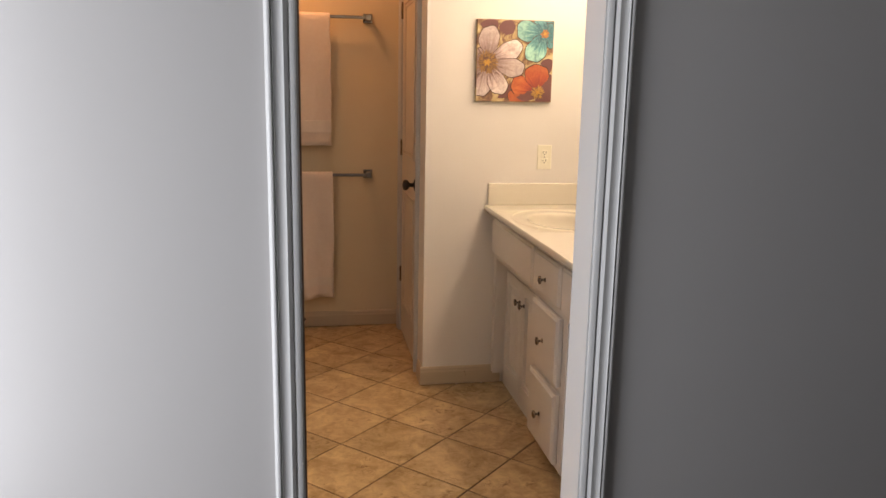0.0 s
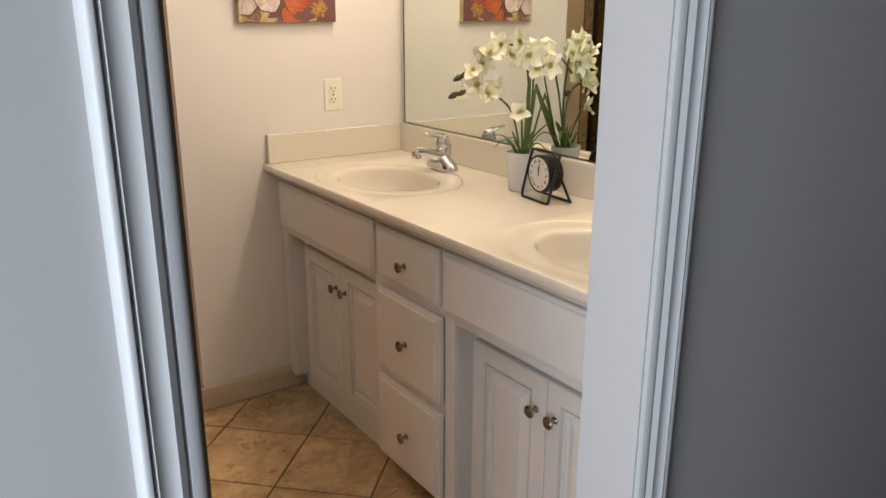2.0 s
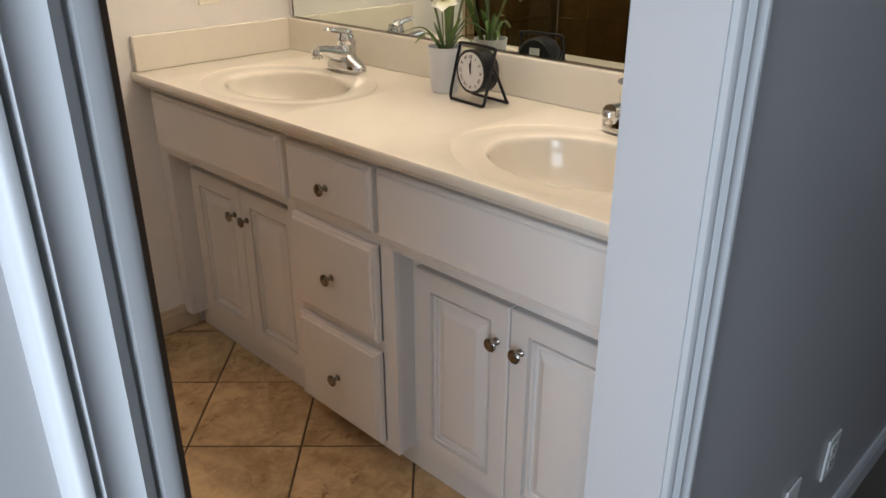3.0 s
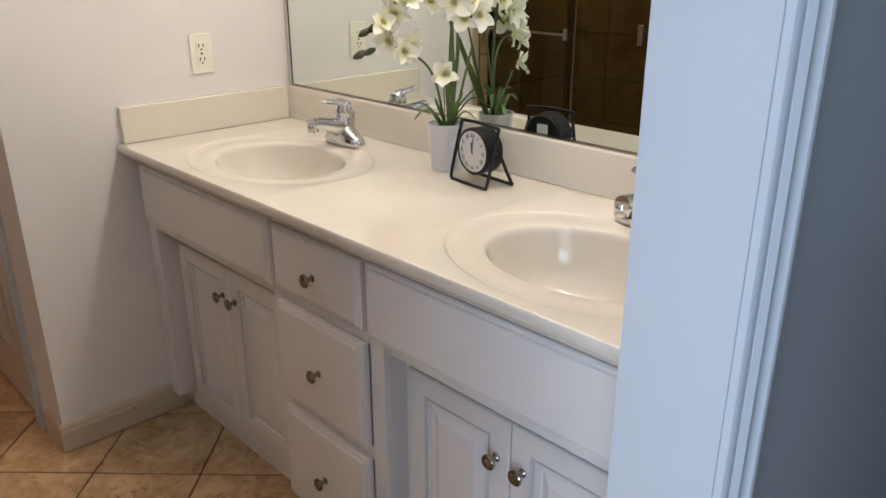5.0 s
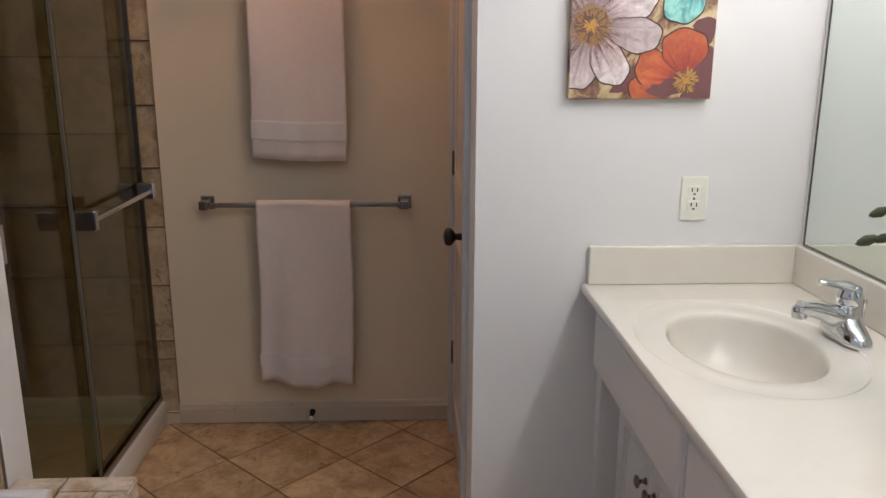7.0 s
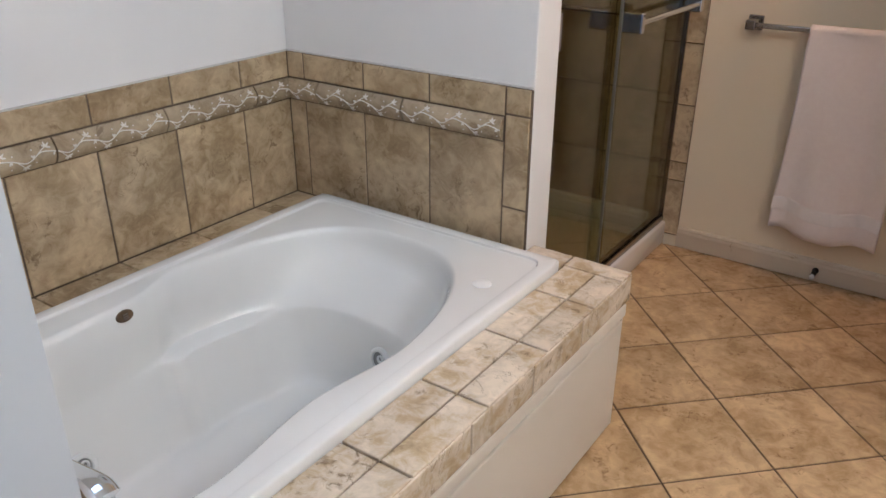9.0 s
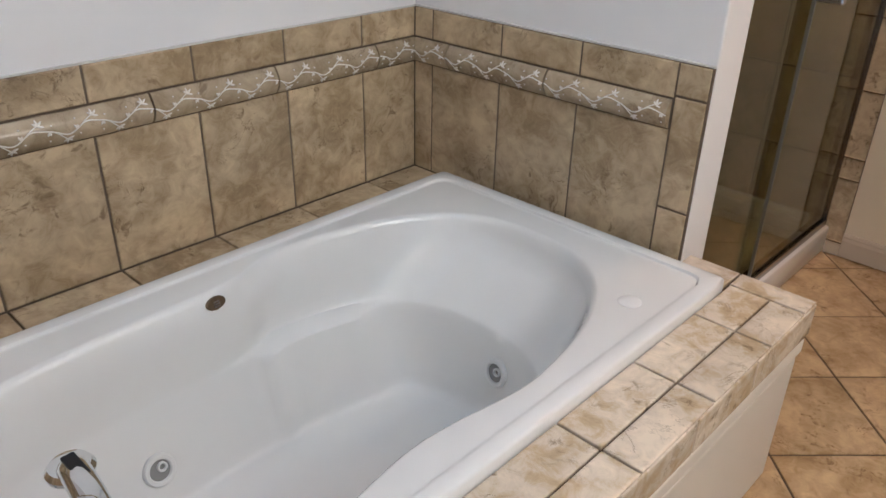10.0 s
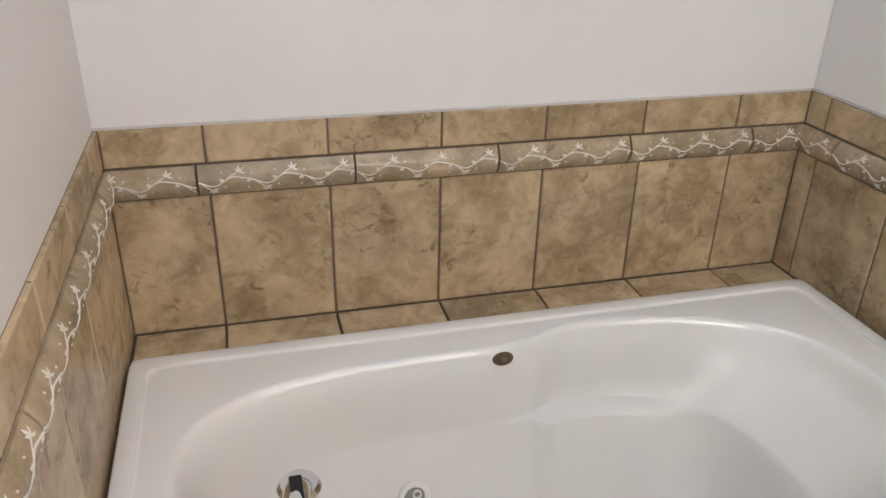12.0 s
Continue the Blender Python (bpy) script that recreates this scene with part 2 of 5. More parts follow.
def smooth_path(points, steps=6):
    """A Catmull-Rom curve through points."""
    p = [Vector(q) for q in points]
    p = [2 * p[0] - p[1], *p, 2 * p[-1] - p[-2]]
    out = []
    for a, b, c2, d in zip(p, p[1:], p[2:], p[3:]):
        for k in range(steps):
            t = k / steps
            out.append(0.5 * (2 * b + (c2 - a) * t + (2 * a - 5 * b + 4 * c2 - d) * t * t + (3 * b - a - 3 * c2 + d) * t ** 3))
    return out + [p[-2]]


def finish(name, bm, material, smooth=False):
    mesh = bpy.data.meshes.new(name)
    bm.normal_update()
    bm.to_mesh(mesh)
    bm.free()
    mesh.materials.append(material)
    if smooth:
        mesh.polygons.foreach_set("use_smooth", [True] * len(mesh.polygons))
        if smooth != "all":
            mesh.set_sharp_from_angle(angle=radians(38))
    return mesh


def part(name, bm, material, parent=None, label="", smooth=False):
    ob = new(name, finish(name, bm, material, smooth))
    ob.parent = parent
    if label:
        ob["label"] = label
    return ob


def thing(name, place, label, category, group=""):
    ob = new(name)
    ob.location = place
    ob.empty_display_size = 0.1
    return tagged(ob, label, category, group)


def structure(name, bm, material, label, category=""):
    return tagged(part(name, bm, material), label, category or name.split("_")[0], kind="structure")


# ---- the bathroom shell ----
CEIL = 2.44
DOOR_L, DOOR_R, DOOR_H = -1.428, -0.778, 2.05
BED_Y, BATH_Y, TUB_S = -1.922, -1.815, -1.8455
NORTH_Y, WEST_X, PART_Y = 1.03, -2.862, -0.266

wall_south = structure("wall_south", boxes((-2.962, DOOR_L - 0.07, BED_Y, TUB_S - 0.003, -0.2, CEIL), (DOOR_L - 0.07, DOOR_L - 0.018, BED_Y, BATH_Y, -0.2, CEIL), (DOOR_R + 0.018, 3.2, BED_Y, BATH_Y, -0.2, CEIL), (DOOR_L - 0.018, DOOR_R + 0.018, BED_Y, BATH_Y, DOOR_H + 0.018, CEIL)), M_BED, "painted wall with the open doorway into the bathroom", "wall")
wall_south_tub = structure("wall_south_bathroom", boxes((WEST_X, DOOR_L - 0.07, TUB_S - 0.02, TUB_S, -0.02, CEIL), (DOOR_R + 0.07, 0.0, BATH_Y - 0.02, BATH_Y + 0.002, -0.02, CEIL), (DOOR_L - 0.07, DOOR_R + 0.07, BATH_Y - 0.02, BATH_Y + 0.002, DOOR_H + 0.07, CEIL)), M_BATH, "off-white bathroom side of the doorway wall", "wall")
wall_east = structure("wall_east", boxes((0.0, 0.1, BATH_Y, NORTH_Y + 0.1, -0.02, CEIL)), M_BATH, "off-white wall behind the vanity mirror", "wall")
wall_vanity_end = structure("wall_vanity_end", boxes((-0.872, 0.0, 0.0, 0.09, -0.02, CEIL)), M_BATH, "off-white wall beside the vanity with a floral canvas", "wall")
wall_closet = structure("wall_closet", boxes((-0.872, -0.782, 0.09, 0.235, -0.02, CEIL), (-0.872, -0.782, 0.905, NORTH_Y, -0.02, CEIL), (-0.872, -0.782, 0.235, 0.905, 2.05, CEIL)), M_BATH, "off-white wall holding the closet door", "wall")
wall_north = structure("wall_north", boxes((-2.962, 0.0, NORTH_Y, NORTH_Y + 0.1, -0.02, CEIL)), M_NORTH, "off-white wall behind the towel bars, tinted for warm lamplight", "wall")
wall_west = structure("wall_west", boxes((WEST_X - 0.1, WEST_X, BED_Y + 0.001, NORTH_Y, -0.02, CEIL)), M_BATH, "off-white wall above the tub tile", "wall")
wall_partition = structure("wall_partition", boxes((WEST_X, -2.0, PART_Y, -0.150, -0.02, CEIL), bevel=0.004), M_BATH, "off-white partition wall between tub and shower", "wall")
# opening and well added out of view, only to house the overhead fill lamp
WELL = (-2.10, -1.50, -1.75, -0.75)
ceiling = structure("ceiling", boxes((-2.962, WELL[0], TUB_S - 0.02, NORTH_Y + 0.1, CEIL, CEIL + 0.1), (WELL[1], 0.1, TUB_S - 0.02, NORTH_Y + 0.1, CEIL, CEIL + 0.1), (WELL[0], WELL[1], TUB_S - 0.02, WELL[2], CEIL, CEIL + 0.1), (WELL[0], WELL[1], WELL[3], NORTH_Y + 0.1, CEIL, CEIL + 0.1)), M_CEIL, "white painted bathroom ceiling with an opening added for the fill light", "ceiling")
structure("skylight_well", boxes((WELL[0] - 0.02, WELL[0], WELL[2], WELL[3], CEIL + 0.1, 2.70), (WELL[1], WELL[1] + 0.02, WELL[2], WELL[3], CEIL + 0.1, 2.70), (WELL[0] - 0.02, WELL[1] + 0.02, WELL[2] - 0.02, WELL[2], CEIL + 0.1, 2.70), (WELL[0] - 0.02, WELL[1] + 0.02, WELL[3], WELL[3] + 0.02, CEIL + 0.1, 2.70), (WELL[0] - 0.02, WELL[1] + 0.02, WELL[2] - 0.02, WELL[3] + 0.02, 2.70, 2.72)), M_CEIL, "unseen white well added round the fill light over the tub", "skylight")
floor = structure("floor", boxes((-2.962, 0.1, -1.866, NORTH_Y + 0.1, -0.12, -0.004)), M_GROUT, "tan stone-look floor tiles laid diagonally with dark grout", "floor")

# ---- the bedroom the walk starts in ----
B_W, B_E, B_S, BED_Z = -2.46, 3.2, -5.2, -0.105
structure("floor_bedroom", boxes((B_W - 0.1, B_E + 0.1, B_S - 0.1, BED_Y, -0.22, BED_Z)), M_CARPET, "dark brown bedroom carpet", "floor")
structure("ceiling_bedroom", boxes((B_W - 0.1, B_E + 0.1, B_S - 0.1, BED_Y, CEIL, CEIL + 0.1)), M_CEIL, "white bedroom ceiling", "ceiling")
structure("wall_bedroom_west", boxes((B_W - 0.1, B_W, B_S, -3.17, -0.2, CEIL), (B_W - 0.1, B_W, -2.07, BED_Y, -0.2, CEIL), (B_W - 0.1, B_W, -3.17, -2.07, -0.2, 0.0), (B_W - 0.1, B_W, -3.17, -2.07, 2.10, CEIL)), M_BED, "pale grey bedroom wall with a tall window", "wall")
structure("wall_bedroom_south", boxes((B_W - 0.1, B_E, B_S - 0.1, B_S, -0.2, CEIL)), M_BED, "pale grey bedroom wall behind the walk's start", "wall")
structure("wall_bedroom_east", boxes((B_E, B_E + 0.1, B_S - 0.1, BED_Y, -0.2, CEIL)), M_BED, "pale grey far bedroom wall", "wall")
structure("ground", boxes((-60, 60, -60, 60, -0.5, -0.4)), painted("lawn", (0.06, 0.09, 0.03), 0.9, 30, 0.4, 0.4), "green lawn outside the windows", "ground")


def window(name, m, w, h):
    """A fixed window in the plane y = 0, centred, with its frame and two panes."""
    ob = thing(name, (0, 0, 0), "white-framed bedroom window with two clear panes", "window")
    ob["kind"] = "structure"
    part("window_frame", boxes((-w / 2, w / 2, -0.03, 0.03, h / 2 - 0.05, h / 2), (-w / 2, w / 2, -0.03, 0.03, -h / 2, -h / 2 + 0.05), (-w / 2, -w / 2 + 0.05, -0.03, 0.03, -h / 2 + 0.05, h / 2 - 0.05), (w / 2 - 0.05, w / 2, -0.03, 0.03, -h / 2 + 0.05, h / 2 - 0.05), (-0.02, 0.02, -0.025, 0.025, -h / 2 + 0.05, h / 2 - 0.05)), M_TRIM, ob)
    for s in (-1, 1):
        pane = part("pane", boxes((min(s * 0.02, s * (w / 2 - 0.05)), max(s * 0.02, s * (w / 2 - 0.05)), -0.003, 0.003, -h / 2 + 0.05, h / 2 - 0.05)), M_PANE, ob)
        pane.visible_shadow = False
    ob.matrix_world = m
    return ob


window("window_1", pose(B_W - 0.06, -2.62, 1.05, 0, 0, 90), 1.1, 2.1)


# ---- the doorway: jambs and moulded casing ----
def casing(w, h):
    """One upright of moulded casing, w wide along x from 0 (inner edge), standing out along -y."""
    prof = [(0, 0), (0, 0.009), (0.004, 0.0115), (0.012, 0.0115), (0.0132, 0.003), (0.0158, 0.003), (0.017, 0.0115), (0.024, 0.0165), (0.034, 0.0135), (0.043, 0.0165), (0.0455, 0.0195), (0.0468, 0.006), (0.0494, 0.006), (0.0505, 0.0185), (0.054, 0.0195), (0.057, 0.0185), (0.0595, 0.0155), (0.0612, 0.0115), (0.062, 0.006), (0.062, 0)]
    bm = bmesh.new()
    k = w / 0.062
    rows = [[bm.verts.new((x * k, -d, z)) for x, d in prof] for z in (0, h)]
    for i in range(len(prof) - 1):
        bm.faces.new((rows[0][i], rows[0][i + 1], rows[1][i + 1], rows[1][i]))
    bm.faces.new(rows[0][::-1])
    bm.faces.new(rows[1])
    bmesh.ops.recalc_face_normals(bm, faces=bm.faces)
    return bm


def doorway(name, label, width, height, depth, m, low=0.0):
    """A cased opening: 0..width along x, wall from y = 0 (this side) to depth."""
    ob = thing(name, (0, 0, 0), label, "door frame")
    ob["kind"] = "structure"
    part("jamb", boxes((-0.018, 0, -0.001, depth, 0, height + 0.018)), M_TRIM, ob)
    part("jamb", boxes((width, width + 0.018, -0.001, depth, 0, height + 0.018)), M_TRIM, ob)
    part("head_jamb", boxes((0, width, -0.001, depth, height, height + 0.018)), M_TRIM, ob)
    left = part("casing", casing(0.062, height + 0.065 - low), M_TRIM, ob, smooth=True)
    left.matrix_basis = Matrix.Translation((-0.004, 0, low)) @ Matrix.Diagonal((-1, 1, 1, 1))
    right = part("casing", casing(0.062, height + 0.065 - low), M_TRIM, ob, smooth=True)
    right.matrix_basis = Matrix.Translation((width + 0.004, 0, low))
    top = part("head_casing", casing(0.062, width + 0.008), M_TRIM, ob, smooth=True)
    top.matrix_basis = Matrix.Translation((-0.004, 0, height + 0.004)) @ Matrix(((0, 0, 1, 0), (0, 1, 0, 0), (1, 0, 0, 0), (0, 0, 0, 1)))
    ob.matrix_world = m
    return ob


structure("threshold", boxes((DOOR_L - 0.02, DOOR_R + 0.02, BED_Y - 0.002, -1.866, -0.2, 0.001), bevel=0.002), M_BASE, "cream painted threshold of the bathroom doorway", "threshold")
frame_1 = doorway("door_frame_1", "white moulded casing round the open bathroom doorway", DOOR_R - DOOR_L, DOOR_H, 0.119, pose(DOOR_L, BED_Y, 0), BED_Z)
part("edge_strip", boxes((0.0, 0.004, 0.0, 0.012, 0, DOOR_H)), M_BROWN, frame_1, "dark brown strip")
structure("door_trim_bathroom", boxes((DOOR_L - 0.066, DOOR_L - 0.004, BATH_Y + 0.002, BATH_Y + 0.014, 0.0, DOOR_H + 0.066), (DOOR_R + 0.004, DOOR_R + 0.066, BATH_Y + 0.002, BATH_Y + 0.014, 0.0, DOOR_H + 0.066), (DOOR_L - 0.004, DOOR_R + 0.004, BATH_Y + 0.002, BATH_Y + 0.014, DOOR_H + 0.004, DOOR_H + 0.066)), M_TRIM, "white casing on the bathroom side of the doorway", "trim")


def baseboard(name, length, m, material, label):
    bm = bmesh.new()
    prof = [(0, 0), (0.012, 0), (0.012, 0.062), (0.009, 0.072), (0.009, 0.078), (0.005, 0.086), (0, 0.088)]
    rows = [[bm.verts.new((x, -d, z)) for d, z in prof] for x in (0, length)]
    for i in range(len(prof)):
        j = (i + 1) % len(prof)
        bm.faces.new((rows[0][i], rows[0][j], rows[1][j], rows[1][i]))
    bm.faces.new(rows[0])
    bm.faces.new(rows[1][::-1])
    bmesh.ops.recalc_face_normals(bm, faces=bm.faces)
    ob = structure(name, bm, material, label, "baseboard")
    ob.matrix_world = m
    return ob


baseboard("baseboard_bedroom_1", 3.9, pose(DOOR_R + 0.07, BED_Y, BED_Z), M_TRIM, "white baseboard along the carpet")
baseboard("baseboard_bedroom_2", 0.95, pose(DOOR_L - 0.07 - 0.95, BED_Y, BED_Z), M_TRIM, "white baseboard along the carpet")
baseboard("baseboard_north", 1.13, pose(-1.992, NORTH_Y,  0.005), M_BASE, "cream baseboard below the towels")
baseboard("baseboard_vanity_end", 0.40, pose(-0.884, 0.0,  0.005), M_BASE, "cream baseboard beside the vanity")
baseboard("baseboard_closet_1", 0.135, pose(-0.872, 0.135, 0, 0, 0, -90), M_BASE, "cream baseboard by the closet door")
baseboard("baseboard_closet_2", 0.06, pose(-0.872, 1.025, 0, 0, 0, -90), M_BASE, "cream baseboard by the closet door")


# ---- the closet door ----
door_1 = thing("door_1", (-0.86, 0.25, 0.008), "closed cream two-panel closet door with a dark round knob", "door")
bm = boxes((-0.012, 0.023, 0.0, 0.64, 0.0, 2.03), bevel=0.002)
part("door_leaf", bm, M_DOOR, door_1)
for z0, z1 in ((0.20, 0.86), (1.06, 1.88)):
    bm = bmesh.new()
    for a, b, c0, d in ((0.0, 0.012, 0.0, 0.010), (0.022, 0.034, 0.0, 0.008)):
        for s in ((0.11 + a, 0.53 - a, z0 + a, z0 + b), (0.11 + a, 0.53 - a, z1 - b, z1 - a), (0.11 + a, 0.11 + b, z0 + b, z1 - b), (0.53 - b, 0.53 - a, z0 + b, z1 - b)):
            box(bm, -0.012 - d + 0.002, -0.0125, s[0], s[1], s[2], s[3], bevel=0.0018)
    part("panel_moulding", bm, M_DOOR, door_1)
knob = part("door_knob", lathe([(0, 0), (0.031, 0), (0.031, 0.005), (0.026, 0.008), (0.011, 0.012), (0.010, 0.030), (0.018, 0.036), (0.0265, 0.044), (0.0275, 0.054), (0.023, 0.063), (0.010, 0.067), (0, 0.068)], 24, "-x", (-0.012, 0.065, 0.942)), M_BRONZE, door_1, "dark bronze knob", True)
for hz in (0.30, 1.045, 1.80):
    h = part("hinge", tube([(-0.016, 0.644, hz), (-0.016, 0.644, hz + 0.09)], 0.0065, 8), M_HINGE, door_1, "aged brass hinge", True)
frame_2 = doorway("door_frame_2", "cream casing round the closet door", 0.65, 2.045, 0.09, pose(-0.872, 0.895, 0, 0, 0, -90))

# ---- the vanity ----
CT = 0.893
vanity = thing("vanity_cabinet", (0, 0, 0), "white painted double vanity with recessed doors and nickel knobs", "vanity")
VL = -1.812
FX0, FX1 = -0.530, -0.512
frame_boxes = [(FX0, FX1, -0.050, -0.001, 0.065, 0.855), (FX0, FX1, VL, VL + 0.055, 0.065, 0.855), (FX0, FX1, -0.730, -0.690, 0.065, 0.855), (FX0, FX1, -1.100, -1.055, 0.065, 0.855),
               (FX0, FX1, -0.690, -0.050, 0.640, 0.855), (FX0, FX1, VL + 0.055, -1.100, 0.640, 0.855), (FX0, FX1, -1.055, -0.730, 0.825, 0.855), (FX0, FX1, -1.055, -0.730, 0.640, 0.672), (FX0, FX1, -1.055, -0.730, 0.350, 0.388), (FX0, FX1, -1.055, -0.730, 0.065, 0.090)]
part("face_frame", boxes(*frame_boxes, bevel=0.0015), M_CAB, vanity)
RX = -0.487
part("back_panel", boxes((RX + 0.022, RX + 0.030, VL, -0.001, 0.05, 0.850)), M_CAB, vanity)
for y0, y1 in ((-1.095, -0.695), (-0.050, -0.001), (VL, VL + 0.05)):
    part("pilaster", boxes((FX1, RX + 0.0218, y0, y1, 0.065, 0.850)), M_CAB, vanity)
part("bottom_panel", boxes((RX + 0.030, -0.02, VL, -0.001, 0.05, 0.066)), M_CAB, vanity)
part("toe_kick", boxes((-0.468, -0.452, VL, -0.013, 0.0, 0.075)), M_CAB, vanity)


def raised_panel(w, h, t=0.021):
    """A cabinet door in the y-z plane, front towards -x: frame, ogee groove and raised field."""
    bm = bmesh.new()
    steps = [(0, 0), (0.0, -t + 0.003), (0.003, -t), (0.048, -t), (0.0490, -t + 0.013), (0.054, -t + 0.014), (0.0565, -t + 0.003), (0.0620, -t + 0.003), (0.0635, -t + 0.012), (0.070, -t + 0.0115), (0.090, -t + 0.001), (0.093, -t + 0.0005)]
    loops = [[bm.verts.new((x, y, z)) for y, z in ((i, i), (w - i, i), (w - i, h - i), (i, h - i))] for i, x in steps]
    for a, b in zip(loops, loops[1:]):
        for k in range(4):
            j = (k + 1) % 4
            bm.faces.new((a[k], a[j], b[j], b[k]))
    bm.faces.new(loops[-1])
    bm.faces.new(loops[0][::-1])
    bmesh.ops.recalc_face_normals(bm, faces=bm.faces)
    return bm


def slab_front(w, h, t=0.023):
    """A drawer front with a stepped, rounded edge."""
    bm = bmesh.new()
    steps = [(0, 0), (0.0, -t + 0.009), (0.003, -t + 0.006), (0.009, -t + 0.005), (0.012, -t + 0.001), (0.015, -t)]
    loops = [[bm.verts.new((x, y, z)) for y, z in ((i, i), (w - i, i), (w - i, h - i), (i, h - i))] for i, x in steps]
    for a, b in zip(loops, loops[1:]):
        for k in range(4):
            j = (k + 1) % 4
            bm.faces.new((a[k], a[j], b[j], b[k]))
    bm.faces.new(loops[-1])
    bm.faces.new(loops[0][::-1])
    bmesh.ops.recalc_face_normals(bm, faces=bm.faces)
    return bm


KNOB = [(0, 0), (0.009, 0), (0.009, 0.003), (0.0055, 0.006), (0.005, 0.014), (0.010, 0.018), (0.0155, 0.021), (0.016, 0.025), (0.0135, 0.027), (0.012, 0.0262), (0.0115, 0.028), (0.006, 0.0295), (0, 0.030)]


def cabinet_front(name, maker, y0, y1, z0, z1, x, knob_at=None, label=""):
    ob = part(name, maker(y1 - y0, z1 - z0), M_CAB, vanity, label)
    ob.location = (x, y0, z0)
    if knob_at:
        part("knob", lathe(KNOB, 20, "-x", (-0.021, knob_at[0] - y0, knob_at[1] - z0)), M_NICKEL, ob, "brushed nickel knob", True)
    return ob


FF = FX0 - 0.001
cabinet_front("false_drawer_front", slab_front, -0.712, -0.035, 0.668, 0.835, FF)
cabinet_front("false_drawer_front", slab_front, VL + 0.03, -1.070, 0.668, 0.835, FF)
cabinet_front("drawer", slab_front, -1.052, -0.730, 0.674, 0.832, FF, (-0.893, 0.745))
cabinet_front("drawer", slab_front, -1.052, -0.730, 0.384, 0.640, FF, (-0.893, 0.510))
cabinet_front("drawer", slab_front, -1.052, -0.730, 0.085, 0.355, FF, (-0.893, 0.217))
DX = RX + 0.0205
for y0, y1, ky in ((-0.374, -0.092, -0.343), (-0.660, -0.378, -0.409), (-1.408, -1.126, -1.377), (-1.694, -1.412, -1.443)):
    cabinet_front("cabinet_door", raised_panel, y0, y1, 0.085, 0.597, DX, (ky, 0.505))


def rect_loop(x0, x1, y0, y1, cx, cy, n):
    """n points round a rectangle at even angles from (cx, cy), its corners among them."""
    pts = []
    for k in range(n):
        a = (k + 0.5) * math.tau / n
        dx, dy = math.cos(a), math.sin(a)
        s = min(((x1 - cx) if dx > 0 else (x0 - cx)) / dx if abs(dx) > 1e-9 else 1e9, ((y1 - cy) if dy > 0 else (y0 - cy)) / dy if abs(dy) > 1e-9 else 1e9)
        pts.append([cx + s * dx, cy + s * dy])
    for px, py in ((x0, y0), (x1, y0), (x1, y1), (x0, y1)):
        a = math.atan2(py - cy, px - cx) % math.tau
        pts[int(a / math.tau * n) % n] = [px, py]
    return pts


def bridge(bm, loops):
    for a, b in zip(loops, loops[1:]):
        for k in range(len(a)):
            j = (k + 1) % len(a)
            bm.faces.new((a[k], a[j], b[j], b[k]))


# one-piece cultured marble top with two moulded bowls
countertop = thing("countertop", (0, 0, CT), "glossy cream cultured marble vanity top with two oval bowls", "countertop")
SINKS = (-0.446, -1.446)
TX0, TX1 = -0.578, -0.0
bm = bmesh.new()
N = 72
for sy in SINKS:
    y0, y1 = sy - 0.30, sy + 0.30
    cx = -0.335
    loops = [[bm.verts.new((x, y, 0)) for x, y in rect_loop(TX0, TX1, y0, y1, cx, sy, N)]]
    for rx, ry, z in ((0.224, 0.292, 0.0), (0.2225, 0.2905, -0.0004), (0.219, 0.287, -0.0030), (0.216, 0.284, -0.0036), (0.185, 0.245, -0.0040), (0.1590, 0.2130, -0.0046), (0.1545, 0.2080, -0.0062), (0.1510, 0.2035, -0.0105), (0.1490, 0.2005, -0.0190), (0.1470, 0.1975, -0.0340), (0.1420, 0.1905, -0.062), (0.1310, 0.1750, -0.092), (0.110, 0.145, -0.120), (0.080, 0.100, -0.136), (0.050, 0.060, -0.144), (0.022, 0.022, -0.147)):
        loops.append([bm.verts.new((cx + rx * math.cos((k + 0.5) * math.tau / N), sy + ry * math.sin((k + 0.5) * math.tau / N), z)) for k in range(N)])
    bridge(bm, loops)
    bm.faces.new(loops[-1])
prof = [(TX0, 0), (TX0 - 0.005, -0.0015), (TX0 - 0.008, -0.006), (TX0 - 0.008, -0.020), (TX0 - 0.004, -0.026), (TX0 + 0.004, -0.030), (TX0 + 0.008, -0.038), (TX0 + 0.04, -0.038)]
rows = [[bm.verts.new((x, y, z)) for x, z in prof] for y in (VL, -0.001)]
for i in range(len(prof) - 1):
    bm.faces.new((rows[0][i], rows[0][i + 1], rows[1][i + 1], rows[1][i]))
bmesh.ops.recalc_face_normals(bm, faces=bm.faces)
for y0, y1 in ((VL, SINKS[1] - 0.30), (SINKS[1] + 0.30, SINKS[0] - 0.30), (SINKS[0] + 0.30, -0.001)):
    bm.faces.new([bm.verts.new(p) for p in ((TX0, y0, 0), (TX1, y0, 0), (TX1, y1, 0), (TX0, y1, 0))])
bmesh.ops.remove_doubles(bm, verts=bm.verts, dist=0.0004)
bmesh.ops.recalc_face_normals(bm, faces=bm.faces)
part("top", bm, M_MARBLE, countertop, smooth=True)
part("backsplash", boxes((-0.021, -0.001, VL, -0.001, 0.0, 0.105), bevel=0.004), M_MARBLE, countertop)
part("side_splash", boxes((-0.572, -0.021, -0.021, -0.001, 0.0, 0.105), bevel=0.004), M_MARBLE, countertop)
